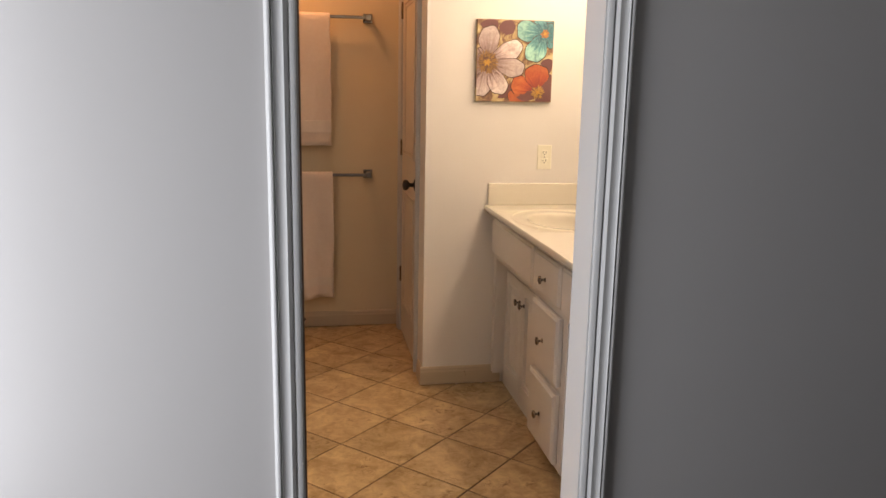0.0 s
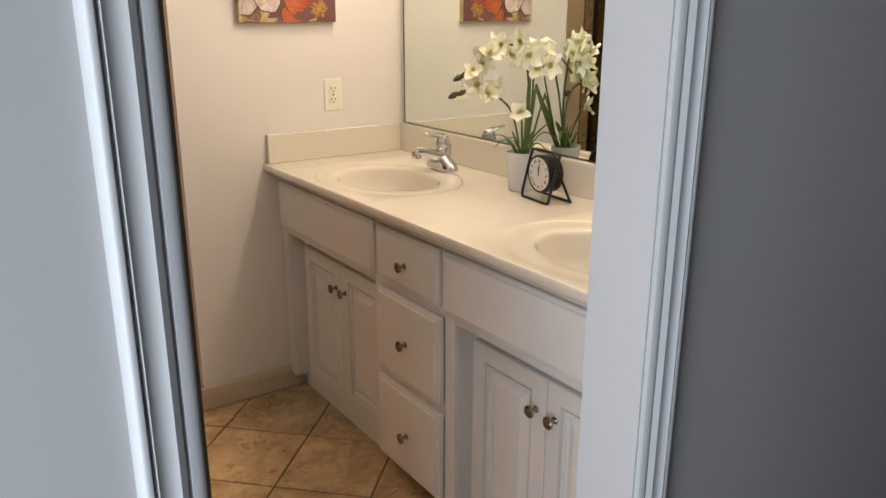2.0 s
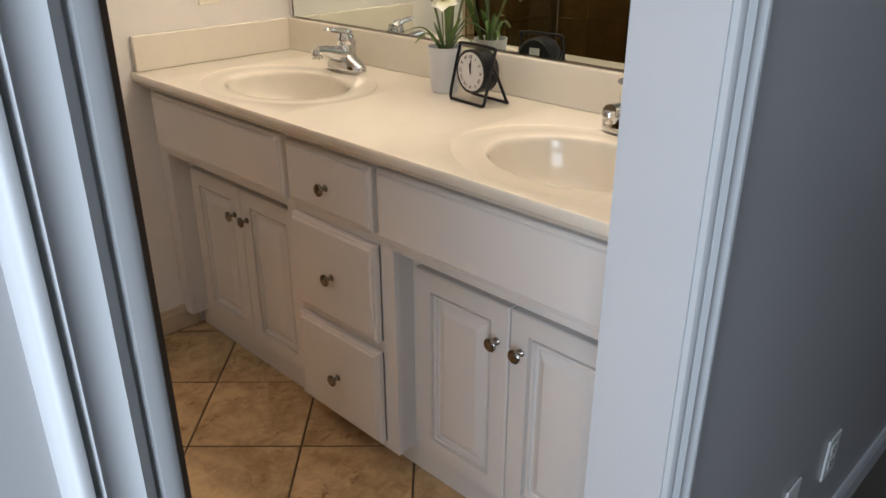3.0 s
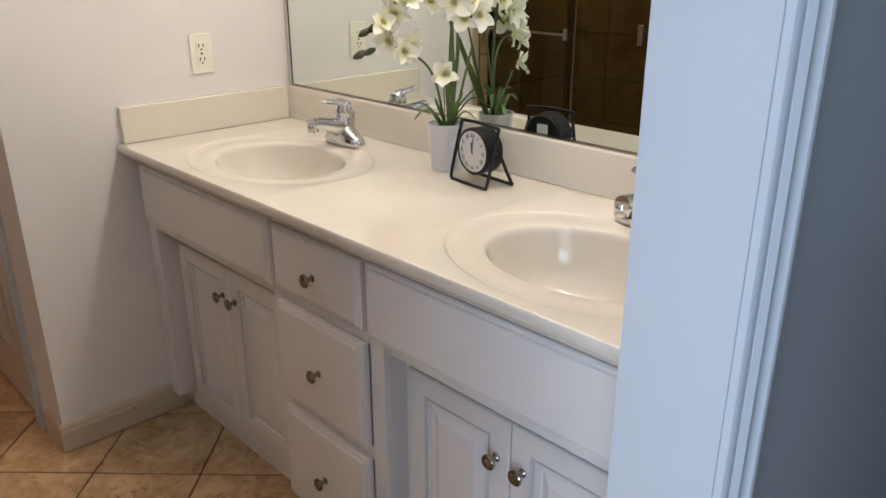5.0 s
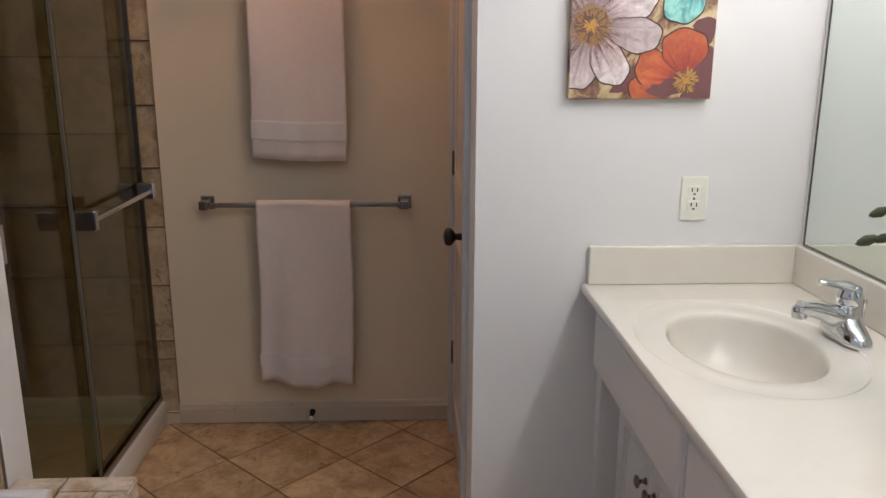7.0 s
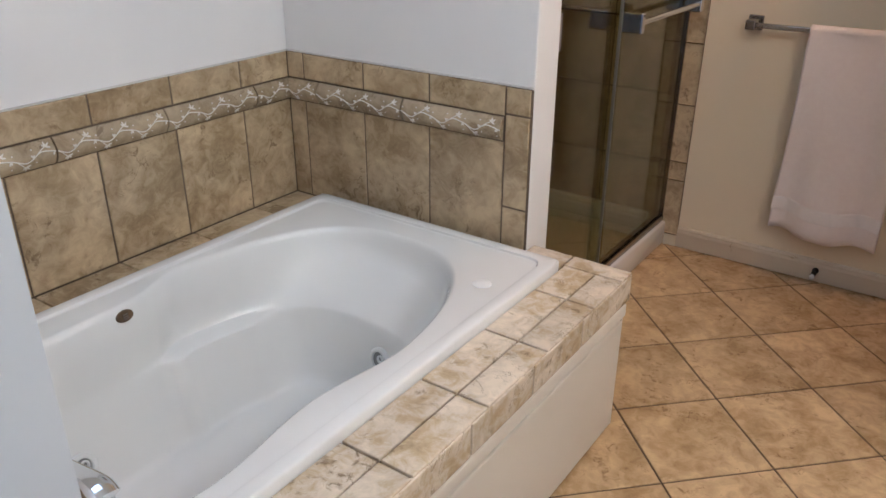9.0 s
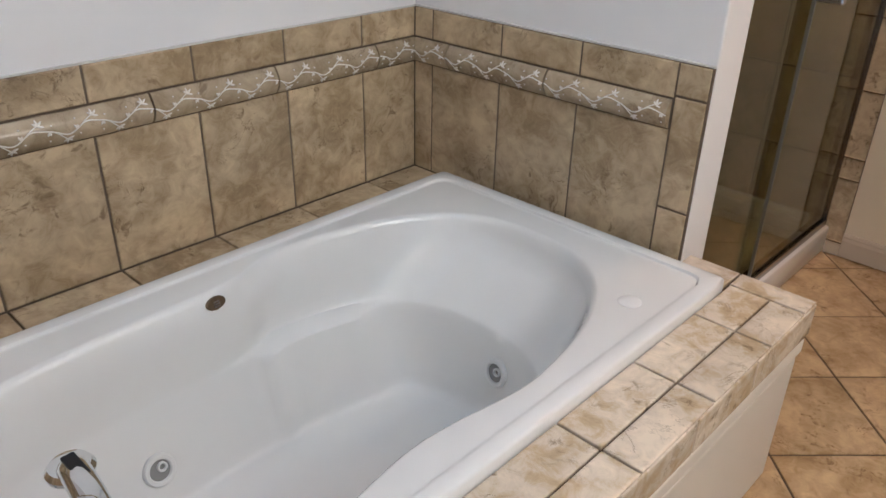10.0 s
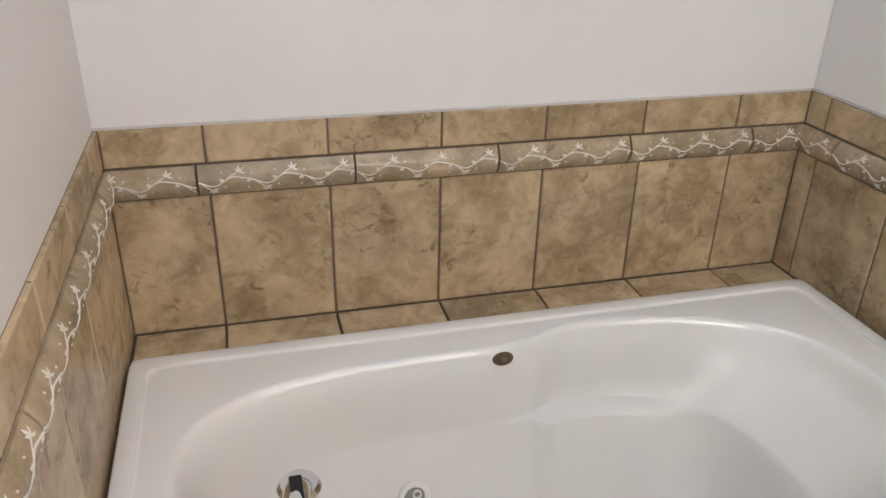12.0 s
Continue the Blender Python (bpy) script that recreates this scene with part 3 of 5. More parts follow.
for sy in SINKS:
    part("drain", lathe([(0, -0.1425), (0.012, -0.1425), (0.013, -0.144), (0.021, -0.143), (0.022, -0.147)], 24, "z", (-0.335, sy, 0)), M_CHROME, countertop, "chrome drain", True)


# ---- mirror ----
mirror = thing("wall_mirror", (0, 0, 0), "large frameless wall mirror standing on the backsplash", "mirror")
part("mirror_glass", boxes((-0.007, -0.001, VL + 0.02, -0.032, 1.004, 2.00)), M_MIRROR, mirror)
part("edge_channel", boxes((-0.010, -0.0005, VL + 0.02, -0.030, 0.9985, 1.0035), (-0.009, -0.0005, -0.0315, -0.0275, 1.0035, 2.0)), M_NICKEL, mirror, "dark metal edge channel")

# light bar over the mirror
bar = thing("vanity_light", (0, 0, 0), "chrome light bar with four round warm globes over the mirror", "wall lamp")
part("back_plate", boxes((-0.04, -0.001, -1.52, -0.25, 2.06, 2.18), bevel=0.006), M_CHROME, bar)
for gy in (-0.42, -0.73, -1.04, -1.35):
    g = part("globe", lathe([(0, -0.055)] + [(0.055 * math.sin(a), -0.055 * math.cos(a)) for a in (k * math.pi / 10 for k in range(1, 10))] + [(0, 0.055)], 20, "z", (-0.10, gy, 2.12)), M_LIT, bar, "lit opal globe", True)
    g.visible_shadow = False


# ---- the tub alcove ----
TUB_X0, TUB_X1, TUB_Y0, TUB_Y1, TUB_Z = -2.703, -1.873, -1.828, -0.312, 0.503
tub = thing("bathtub", (0, 0, 0), "white acrylic drop-in whirlpool tub in a tiled deck", "bathtub")
NT = 288
TCX, TCY = -2.305, -1.055


def ease(a, b, x):
    t = min(max((x - a) / (b - a), 0), 1)
    return t * t * (3 - 2 * t)


def rim(k, grow=0.0):
    """The basin's outline: squarer at its south end, a waist on the door side, a wider head on the wall side."""
    a = (k + 0.5) * math.tau / NT
    cs, sn = math.cos(a), math.sin(a)
    half, power = (0.635, 2.6) if sn > 0 else (0.683, 3.5)
    y = (half + grow) * math.copysign(abs(sn) ** (2 / power), sn)
    if cs > 0:
        w = 0.355 - 0.034 * (1 - ease(0.0, 0.27, abs(y + 0.06)))
    else:
        w = 0.290 + 0.054 * ease(-0.03, 0.15, y)
    return (w + grow) * math.copysign(abs(cs) ** (2 / power), cs), y


def round_corners(pts, x0, x1, y0, y1, r):
    """Pull the points of a rectangle's loop in to corners of radius r."""
    out = []
    for x, y in pts:
        cx, cy = min(max(x, x0 + r), x1 - r), min(max(y, y0 + r), y1 - r)
        dx, dy = x - cx, y - cy
        if dx and dy:
            k = r / math.hypot(dx, dy)
            x, y = cx + dx * k, cy + dy * k
        out.append((x, y))
    return out


def arm(y):
    """How much of an arm rest stands inside the basin wall there."""
    return ease(0.0, 0.07, y) * (1 - ease(0.26, 0.40, y))


bm = bmesh.new()
loops = []
for inset, radius, z in ((0.0, 0.014, TUB_Z - 0.035), (0.0, 0.014, TUB_Z - 0.006), (0.002, 0.014, TUB_Z - 0.002), (0.006, 0.014, TUB_Z), (0.029, 0.034, TUB_Z), (0.0325, 0.035, TUB_Z - 0.0008), (0.0350, 0.036, TUB_Z - 0.0065), (0.0375, 0.037, TUB_Z - 0.0075), (0.042, 0.038, TUB_Z - 0.0075)):
    loops.append([bm.verts.new((x, y, z)) for x, y in round_corners(rect_loop(TUB_X0 + inset, TUB_X1 - inset, TUB_Y0 + inset, TUB_Y1 - inset, TCX, TCY, NT), TUB_X0 + inset, TUB_X1 - inset, TUB_Y0 + inset, TUB_Y1 - inset, radius)])
for grow, z in ((0.006, TUB_Z - 0.0085), (0.002, TUB_Z - 0.0098), (-0.003, TUB_Z - 0.0145), (-0.008, TUB_Z - 0.024), (-0.013, TUB_Z - 0.040), (-0.020, TUB_Z - 0.065)):
    loops.append([bm.verts.new((TCX + rim(k, grow)[0], TCY + rim(k, grow)[1], z)) for k in range(NT)])
# height, scale of the sides, of the sloping head end and of the foot end, width of the arm rests
LEVELS = ((0.410, 0.935, 0.92, 0.962, 0.0), (0.380, 0.932, 0.86, 0.955, 0.0), (0.350, 0.930, 0.815, 0.948, 0.0), (0.325, 0.928, 0.759, 0.942, 0.0), (0.317, 0.926, 0.742, 0.940, 0.004), (0.313, 0.924, 0.734, 0.939, 0.024),
          (0.310, 0.922, 0.730, 0.938, 0.048), (0.305, 0.918, 0.726, 0.937, 0.056), (0.290, 0.907, 0.719, 0.933, 0.058), (0.240, 0.860, 0.705, 0.918, 0.052), (0.180, 0.790, 0.687, 0.898, 0.044), (0.135, 0.735, 0.670, 0.880, 0.038),
          (0.117, 0.708, 0.656, 0.868, 0.034), (0.108, 0.684, 0.640, 0.853, 0.030), (0.103, 0.652, 0.615, 0.830, 0.024), (0.100, 0.600, 0.560, 0.780, 0.010), (0.096, 0.50, 0.48, 0.65, 0.0), (0.090, 0.30, 0.30, 0.40, 0.0), (0.088, 0.10, 0.10, 0.10, 0.0))
for z, side, head, foot, ledge in LEVELS:
    row = []
    for k in range(NT):
        x, y = rim(k)
        y *= head if y > 0 else foot
        row.append(bm.verts.new((TCX + math.copysign(max(abs(x) * side - ledge * arm(y), 0.2 * abs(x) * side), x), TCY + y, z)))
    loops.append(row)
bridge(bm, loops)
bm.faces.new(loops[-1])
bmesh.ops.recalc_face_normals(bm, faces=bm.faces)
part("shell", bm, M_TUB, tub, smooth=True)


def fitting(name, material, profile, place, facing, label, n=28):
    """A round fitting that faces a direction."""
    ob = part(name, lathe(profile, n), material, tub, label, True)
    ob.matrix_basis = Matrix.Translation(place) @ Vector(facing).to_track_quat("Z", "Y").to_matrix().to_4x4()
    return ob


JET_RING = [(0.034, -0.006), (0.0345, 0.002), (0.031, 0.006), (0.0245, 0.0062), (0.0225, 0.0045), (0.0220, 0.0008)]
JETS = (((-2.531, -1.300, 0.189), (0.95, 0.04, 0.32)), ((-2.454, -1.612, 0.171), (0.75, 0.57, 0.33)), ((-2.234, -0.620, 0.225), (-0.15, -0.97, 0.20)))
for place, facing in JETS:
    jet = fitting("jet", M_WHITE, JET_RING, place, facing, "white whirlpool jet")
    nozzle = part("nozzle", lathe([(0.0105, 0.0), (0.0105, 0.0058), (0.0092, 0.007), (0.0068, 0.0062), (0.0060, 0.0012), (0.0105, 0.0)], 18, "z", (0.006, 0.005, 0)), M_WHITE, jet, "", True)
    part("throat", lathe([(0.0222, 0.0012), (0.020, 0.0006), (0.0, 0.0004)], 24), M_HOLE, jet, "dark recess", True)
fitting("overflow_plate", M_CHROME, [(0.040, -0.004), (0.041, 0.004), (0.036, 0.010), (0.020, 0.013), (0, 0.014)], (-2.243, -1.710, 0.440), (-0.02, 0.96, 0.27), "round chrome overflow plate")
badge = fitting("badge", M_HINGE, [(0.0, 0.004), (0.020, 0.004), (0.0225, 0.002), (0.023, -0.004)], (-2.584, -1.103, 0.470), (0.95, 0.06, 0.30), "small oval metal badge")
badge.scale = (1.0, 0.62, 1.0)
part("badge_lettering", boxes((-0.007, 0.007, -0.013, -0.008, 0.004, 0.005), (-0.007, 0.007, -0.005, 0.000, 0.004, 0.005), (-0.007, 0.007, 0.003, 0.008, 0.004, 0.005)), M_NICKEL, badge)
fitting("air_control", M_WHITE, [(0.0, 0.0035), (0.021, 0.0032), (0.024, 0.001), (0.024, -0.004)], (-1.974, -0.532, TUB_Z - 0.0078), (0, 0, 1), "flat white air control cap")

# deck-mounted single-lever filler
filler = thing("tub_faucet", (-1.932, -1.567, TUB_Z - 0.008), "chrome single-lever tub faucet on the tub rim", "faucet")
part("body", lathe([(0, 0), (0.034, 0), (0.034, 0.006), (0.027, 0.011), (0.026, 0.085), (0.028, 0.090), (0.028, 0.098), (0.026, 0.102), (0.027, 0.135), (0.022, 0.150), (0, 0.155)], 28), M_CHROME, filler, "", True)
part("spout", tube(smooth_path([(-0.005, 0, 0.060), (-0.07, 0.003, 0.100), (-0.15, 0.010, 0.128), (-0.212, 0.017, 0.125), (-0.238, 0.021, 0.110)]), 0.019, 20, squash=0.8), M_CHROME, filler, "", True)
part("spout_end", lathe([(0, -0.006), (0.020, -0.005), (0.030, 0.0), (0.031, 0.006), (0.026, 0.013), (0, 0.017)], 28, "z", (-0.248, 0.022, 0.098)), M_CHROME, filler, "", True)
# black box that stands in for a dark reflection on the spout's top
part("spout_dark_reflection", boxes((-0.230, -0.180, 0.008, 0.026, 0.137, 0.1425), bevel=0.0024), M_BLACK, filler, "dark reflection patch")
lever = bmesh.new()
path = smooth_path([(0.030, 0, 0.148), (0.008, 0, 0.160), (-0.030, -0.004, 0.170), (-0.066, -0.012, 0.178), (-0.100, -0.018, 0.186)])
k = len(path) - 1
tube(path, [0.024 - 0.012 * ease(0.1, 0.6, i / k) + 0.004 * ease(0.6, 0.85, i / k) - 0.009 * ease(0.93, 1.0, i / k) for i in range(k + 1)], 18, lever, 0.5)
part("lever", lever, M_CHROME, filler, "", True)

# ---- tub platform, apron ----
DECK_Z, DECK_X, DECK_N = 0.480, -1.709, -0.226
platform = thing("tub_platform", (0, 0, 0), "tiled tub deck over a cream painted apron", "tub deck")
part("core", boxes((WEST_X + 0.001, TUB_X0 + 0.03, TUB_S + 0.002, PART_Y, 0.0, 0.4535), (TUB_X1 - 0.03, DECK_X - 0.026, TUB_S + 0.002, DECK_N - 0.011, 0.0, DECK_Z - 0.011), (DECK_X - 0.026, DECK_X - 0.0085, TUB_S + 0.002, DECK_N - 0.011, 0.398, DECK_Z - 0.011), (-1.999, TUB_X1 - 0.03, PART_Y, DECK_N - 0.011, 0.0, DECK_Z - 0.011)), M_LGROUT, platform)
part("apron", boxes((DECK_X - 0.026, DECK_X - 0.010, TUB_S + 0.002, DECK_N - 0.012, 0.008, 0.338), bevel=0.004), M_APRON, platform, "cream painted apron panel")
part("apron_rail", boxes((DECK_X - 0.024, DECK_X - 0.003, TUB_S + 0.002, DECK_N - 0.012, 0.356, 0.394), bevel=0.006), M_APRON, platform, "cream wooden rail")
part("end_panel", boxes((-1.999, DECK_X - 0.014, DECK_N - 0.0105, DECK_N - 0.004, 0.0, 0.405)), M_APRON, platform, "cream painted end panel")


# ---- shower ----
SH_X = -2.070
tray = thing("shower_tray", (0, 0, 0), "white shower base with a raised curb", "shower base")
part("curb", boxes((-2.118, -2.044, -0.150, NORTH_Y - 0.001, 0.0, 0.105), bevel=0.010), M_TUB, tray, smooth=True)
part("pan", boxes((WEST_X + 0.001, -2.118, -0.149, NORTH_Y - 0.001, 0.0, 0.05)), M_TUB, tray)
part("pan_lip", boxes((WEST_X + 0.009, -2.118, NORTH_Y - 0.045, NORTH_Y - 0.009, 0.05, 0.135), (WEST_X + 0.009, WEST_X + 0.045, -0.135, NORTH_Y - 0.045, 0.05, 0.135), bevel=0.008), M_TUB, tray)
shower = thing("shower_door", (0, 0, 0), "sliding bronze-tinted glass shower doors in a chrome track", "shower door")
for x, y0, y1 in ((SH_X - 0.022, -0.135, 0.47), (SH_X, 0.40, NORTH_Y - 0.02)):
    g = part("glass_panel", boxes((x - 0.003, x + 0.003, y0, y1, 0.122, 1.90)), M_GLASS, shower, "bronze-tinted glass panel")
part("bottom_track", boxes((SH_X - 0.034, SH_X + 0.012, -0.148, NORTH_Y - 0.002, 0.1055, 0.118), (SH_X + 0.006, SH_X + 0.012, -0.148, NORTH_Y - 0.002, 0.118, 0.130), (SH_X - 0.012, SH_X - 0.009, -0.148, NORTH_Y - 0.002, 0.118, 0.130)), M_NICKEL, shower, "brushed metal track")
part("top_track", boxes((SH_X - 0.036, SH_X + 0.014, -0.148, NORTH_Y - 0.002, 1.89, 1.95), bevel=0.004), M_CHROME, shower)
part("wall_channel", boxes((SH_X - 0.014, SH_X + 0.012, NORTH_Y - 0.022, NORTH_Y - 0.013, 0.118, 1.89)), M_NICKEL, shower)
part("wall_channel", boxes((SH_X - 0.036, SH_X - 0.008, -0.149, -0.134, 0.118, 1.89)), M_NICKEL, shower)
part("edge_seal", boxes((SH_X - 0.0045, SH_X + 0.0045, 0.395, 0.400, 0.122, 1.89)), plain("grey_seal", (0.13, 0.12, 0.09), 0.4), shower)
hb = part("towel_bar", tube([(SH_X + 0.055, 0.408, 0.985), (SH_X + 0.055, 0.975, 0.985)], 0.010, 14), M_CHROME, shower, "chrome bar across the door", True)
for y in (0.412, 0.970):
    part("bar_bracket", boxes((SH_X + 0.0035, SH_X + 0.070, y - 0.014, y + 0.014, 0.955, 1.018), bevel=0.005), M_CHROME, shower)
part("pull", boxes((SH_X - 0.019, SH_X - 0.009, -0.012, 0.018, 0.955, 1.06), bevel=0.003), M_CHROME, shower, "small chrome pull")


# ---- pictures ----
def blob(pts, z, bm, cz=None):
    """A flat petal from its outline, a little domed."""
    cx, cy = sum(p[0] for p in pts) / len(pts), sum(p[1] for p in pts) / len(pts)
    mid = bm.verts.new((cx, cy, z + 0.00015))
    ring = [bm.verts.new((x, y, z)) for x, y in pts]
    for a, b in zip(ring, ring[1:] + ring[:1]):
        bm.faces.new((mid, a, b))


def clip_in(x, y):
    return min(max(x, -0.178), 0.178), min(max(y, -0.181), 0.181)


def round_petals(cx, cy, petals, z, seed):
    """Broad painted petals round a heart: each has its direction in degrees, reach and half width."""
    rnd = random.Random(seed)
    bm = bmesh.new()
    for i, (turn, near, far, half) in enumerate(petals):
        ca, sa = math.cos(radians(turn)), math.sin(radians(turn))
        mid, arm = (near + far) / 2, (far - near) / 2
        p1, p2 = rnd.uniform(0, 6), rnd.uniform(0, 6)
        pts = []
        for k in range(40):
            a = k * math.tau / 40
            wob = 1 + 0.045 * math.sin(3 * a + p1) + 0.03 * math.sin(7 * a + p2)
            u, v = mid + arm * wob * math.cos(a), half * wob * math.sin(a) * (1 + 0.30 * math.cos(a))
            pts.append(clip_in(cx + u * ca - v * sa, cy + u * sa + v * ca))
        blob(pts, z + 0.0002 * i, bm)
    for fc in bm.faces:
        fc.normal_update()
        if fc.normal.z < 0:
            fc.normal_flip()
    return bm


def strokes(cx, cy, r0, r1, count, seed, z):
    """Short brush strokes that stand round a flower's heart."""
    rnd = random.Random(seed)
    bm = bmesh.new()
    for k in range(count):
        a = rnd.uniform(0, math.tau)
        n0, n1, w = r0 * rnd.uniform(0.0, 1.5), r1 * rnd.uniform(0.65, 1.08), rnd.uniform(0.0010, 0.0022)
        n0 = max(n0, n1 - rnd.uniform(0.008, 0.02))
        ca, sa = math.cos(a), math.sin(a)
        zz = z + 0.0007 * rnd.random()
        bm.faces.new([bm.verts.new((*clip_in(cx + u * ca - v * sa, cy + u * sa + v * ca), zz)) for u, v in ((n0, -w), (n1, -w * 0.6), (n1, w * 0.6), (n0, w))])
    return bm


def art_paint(name, a, b, c2, center=(0, 0), radius=0.1, scale=35.0):
    """Brushed paint that runs from a at a flower's heart over b to c2 at its petals' tips."""
    n = Nodes(name)
    co = n.coords()
    d = n.node("ShaderNodeVectorMath")
    d.operation = "DISTANCE"
    n.link(co, d.inputs[0])
    d.inputs[1].default_value = (center[0], center[1], 0.0)
    r = n.node("ShaderNodeMapRange")
    n.link(d.outputs["Value"], r.inputs[0])
    r.inputs[1].default_value, r.inputs[2].default_value = radius * 0.15, radius
    off = n.node("ShaderNodeVectorMath")
    off.operation = "SUBTRACT"
    n.link(co, off.inputs[0])
    off.inputs[1].default_value = (center[0], center[1], 0.0)
    xyz = n.node("ShaderNodeSeparateXYZ")
    n.link(off.outputs[0], xyz.inputs[0])
    turn = n.node("ShaderNodeMath")
    turn.operation = "ARCTAN2"
    n.link(xyz.outputs[1], turn.inputs[0])
    n.link(xyz.outputs[0], turn.inputs[1])
    polar = n.node("ShaderNodeCombineXYZ")
    n.link(turn.outputs[0], polar.inputs[0])
    n.link(d.outputs["Value"], polar.inputs[1])
    streak = n.node("ShaderNodeMath")
    streak.operation = "MULTIPLY_ADD"
    n.link(n.noise(polar.outputs[0], 9.0, 4.0, 0.6), streak.inputs[0])
    streak.inputs[1].default_value = 1.5
    reach = n.node("ShaderNodeMath")
    reach.operation = "SUBTRACT"
    n.link(r.outputs[0], reach.inputs[0])
    reach.inputs[1].default_value = 0.78
    n.link(reach.outputs[0], streak.inputs[2])
    tone = n.ramp(streak.outputs[0], [(0.18, a), (0.50, b), (0.82, c2)])
    wash = n.mix(n.ramp(n.noise(co, scale, 3.0, 0.5, 1.2), [(0.40, (0, 0, 0)), (0.66, (0.7, 0.7, 0.7))]), tone, tuple(0.72 * v for v in b))
    wash = n.mix(n.ramp(n.noise(co, scale * 2.4, 4.0, 0.6, 0.8), [(0.52, (0, 0, 0)), (0.70, (0.4, 0.4, 0.4))]), wash, c2)
    own = n.node("ShaderNodeNewGeometry").outputs["Random Per Island"]
    n.base(n.mix(n.ramp(own, [(0.0, (0, 0, 0)), (1.0, (0.55, 0.55, 0.55))]), wash, tuple(0.4 * v + 0.35 * w for v, w in zip(b, a))))
    n.bump(n.noise(co, 300.0, 3.0), 0.2, 0.001)
    return n.set(Roughness=0.55)


def floral_canvas(name, m, label, mirror_x=1.0, third=((0.26, 0.04, 0.05), (0.58, 0.115, 0.045), (0.66, 0.19, 0.06))):
    ob = thing(name, (0, 0, 0), label, "painting")
    n = Nodes("canvas_ground")
    co = n.coords()
    n.base(n.ramp(n.noise(co, 14.0, 5.0, 0.6, 1.2), [(0.36, (0.13, 0.06, 0.045)), (0.46, (0.26, 0.14, 0.085)), (0.53, (0.50, 0.36, 0.18)), (0.68, (0.66, 0.54, 0.32))]))
    n.bump(n.noise(co, 500.0, 2.0), 0.25, 0.001)
    part("canvas", boxes((-0.18, 0.18, -0.183, 0.183, 0.0, 0.024), bevel=0.003), n.set(Roughness=0.6), ob)
    s = mirror_x

    def petals(rows):
        return rows if s > 0 else [(180 - t, p, q, w) for t, p, q, w in rows]

    dark = art_paint("maroon_paint", (0.16, 0.05, 0.055), (0.24, 0.10, 0.10), (0.19, 0.08, 0.075))
    for cx, cy, rows, seed in ((-0.127, 0.160, [(0, -0.04, 0.045, 0.024)], 5), (-0.045, 0.148, [(0, -0.035, 0.04, 0.032)], 4), (0.13, -0.138, [(20, 0.0, 0.07, 0.04), (75, 0.0, 0.09, 0.05), (140, 0.01, 0.10, 0.05), (180, 0.0, 0.12, 0.04), (-60, 0.0, 0.06, 0.05)], 3), (-0.03, -0.14, [(30, -0.05, 0.05, 0.022), (120, -0.04, 0.05, 0.02)], 6), (0.15, -0.005, [(10, -0.03, 0.03, 0.018)], 8), (0.155, -0.03, [(80, -0.03, 0.03, 0.022)], 9)):
        part("leaf_shape", round_petals(s * cx, cy, petals(rows), 0.0242, seed), dark, ob)
    outline = plain("outline_paint", (0.10, 0.05, 0.035), 0.55, 0, 0.4, 60)
    flowers = ((-0.132, -0.008, 0.160, 0.052, [(85, 0.02, 0.160, 0.045), (148, 0.02, 0.075, 0.034), (205, 0.02, 0.075, 0.034), (27, 0.03, 0.178, 0.041), (-102, 0.03, 0.155, 0.038), (-60, 0.03, 0.157, 0.041), (-10, 0.04, 0.176, 0.040)], (0.16, 0.075, 0.06), (0.58, 0.44, 0.43), (0.82, 0.73, 0.70), (0.46, 0.24, 0.08), 11),
               (0.136, 0.124, 0.120, 0.021, [(62, 0.0, 0.065, 0.036), (-38, 0.0, 0.072, 0.034), (15, 0.0, 0.05, 0.04), (118, 0.0, 0.075, 0.030), (172, 0.0, 0.134, 0.043), (-118, 0.0, 0.137, 0.045)], (0.03, 0.11, 0.15), (0.09, 0.33, 0.36), (0.36, 0.70, 0.60), (0.55, 0.24, 0.08), 12),
               (0.112, -0.138, 0.125, 0.032, [(190, 0.035, 0.140, 0.036), (160, 0.03, 0.132, 0.040), (95, 0.020, 0.122, 0.056)], *third, (0.66, 0.36, 0.10), 13))
    for cx, cy, r, hr, rows, a, b, c2, gold, seed in flowers:
        cx *= s
        part("petal_outline", round_petals(cx, cy, [(t, p, q + 0.0035, w + 0.003) for t, p, q, w in petals(rows)], 0.02458, seed), outline, ob)
        flower = part("flower", round_petals(cx, cy, petals(rows), 0.0247, seed), art_paint("petal_paint", a, b, c2, (cx, cy), r), ob)
        part("flower_eye", round_petals(cx, cy, [(0, -0.8 * hr, 0.8 * hr, 0.8 * hr)], 0.0268, seed + 3), art_paint("eye_paint", (0.15, 0.07, 0.05), (0.20, 0.10, 0.07), (0.24, 0.13, 0.09)), flower)
        part("stamen_ring", strokes(cx, cy, hr * 0.4, hr, int(2600 * hr), seed + 5, 0.0276), plain("ochre_paint", gold, 0.5, 0, 0.5, 300), flower)
        part("flower_heart", strokes(cx, cy, 0.0, hr * 0.38, 46, seed + 7, 0.0284), plain("golden_paint", (0.70, 0.36, 0.07), 0.5, 0, 0.4, 200), flower)
    ob.matrix_world = m
    return ob


floral_canvas("floral_canvas", pose(-0.467, -0.001, 1.560, 90, 0, 0), "square canvas of mauve, teal and orange flowers")
floral_canvas("floral_canvas", pose(-2.447, PART_Y - 0.001, 1.585, 90, 0, 0), "square floral canvas in teal and mauve above the tub", -1.0, ((0.10, 0.09, 0.10), (0.24, 0.28, 0.34), (0.52, 0.54, 0.60)))

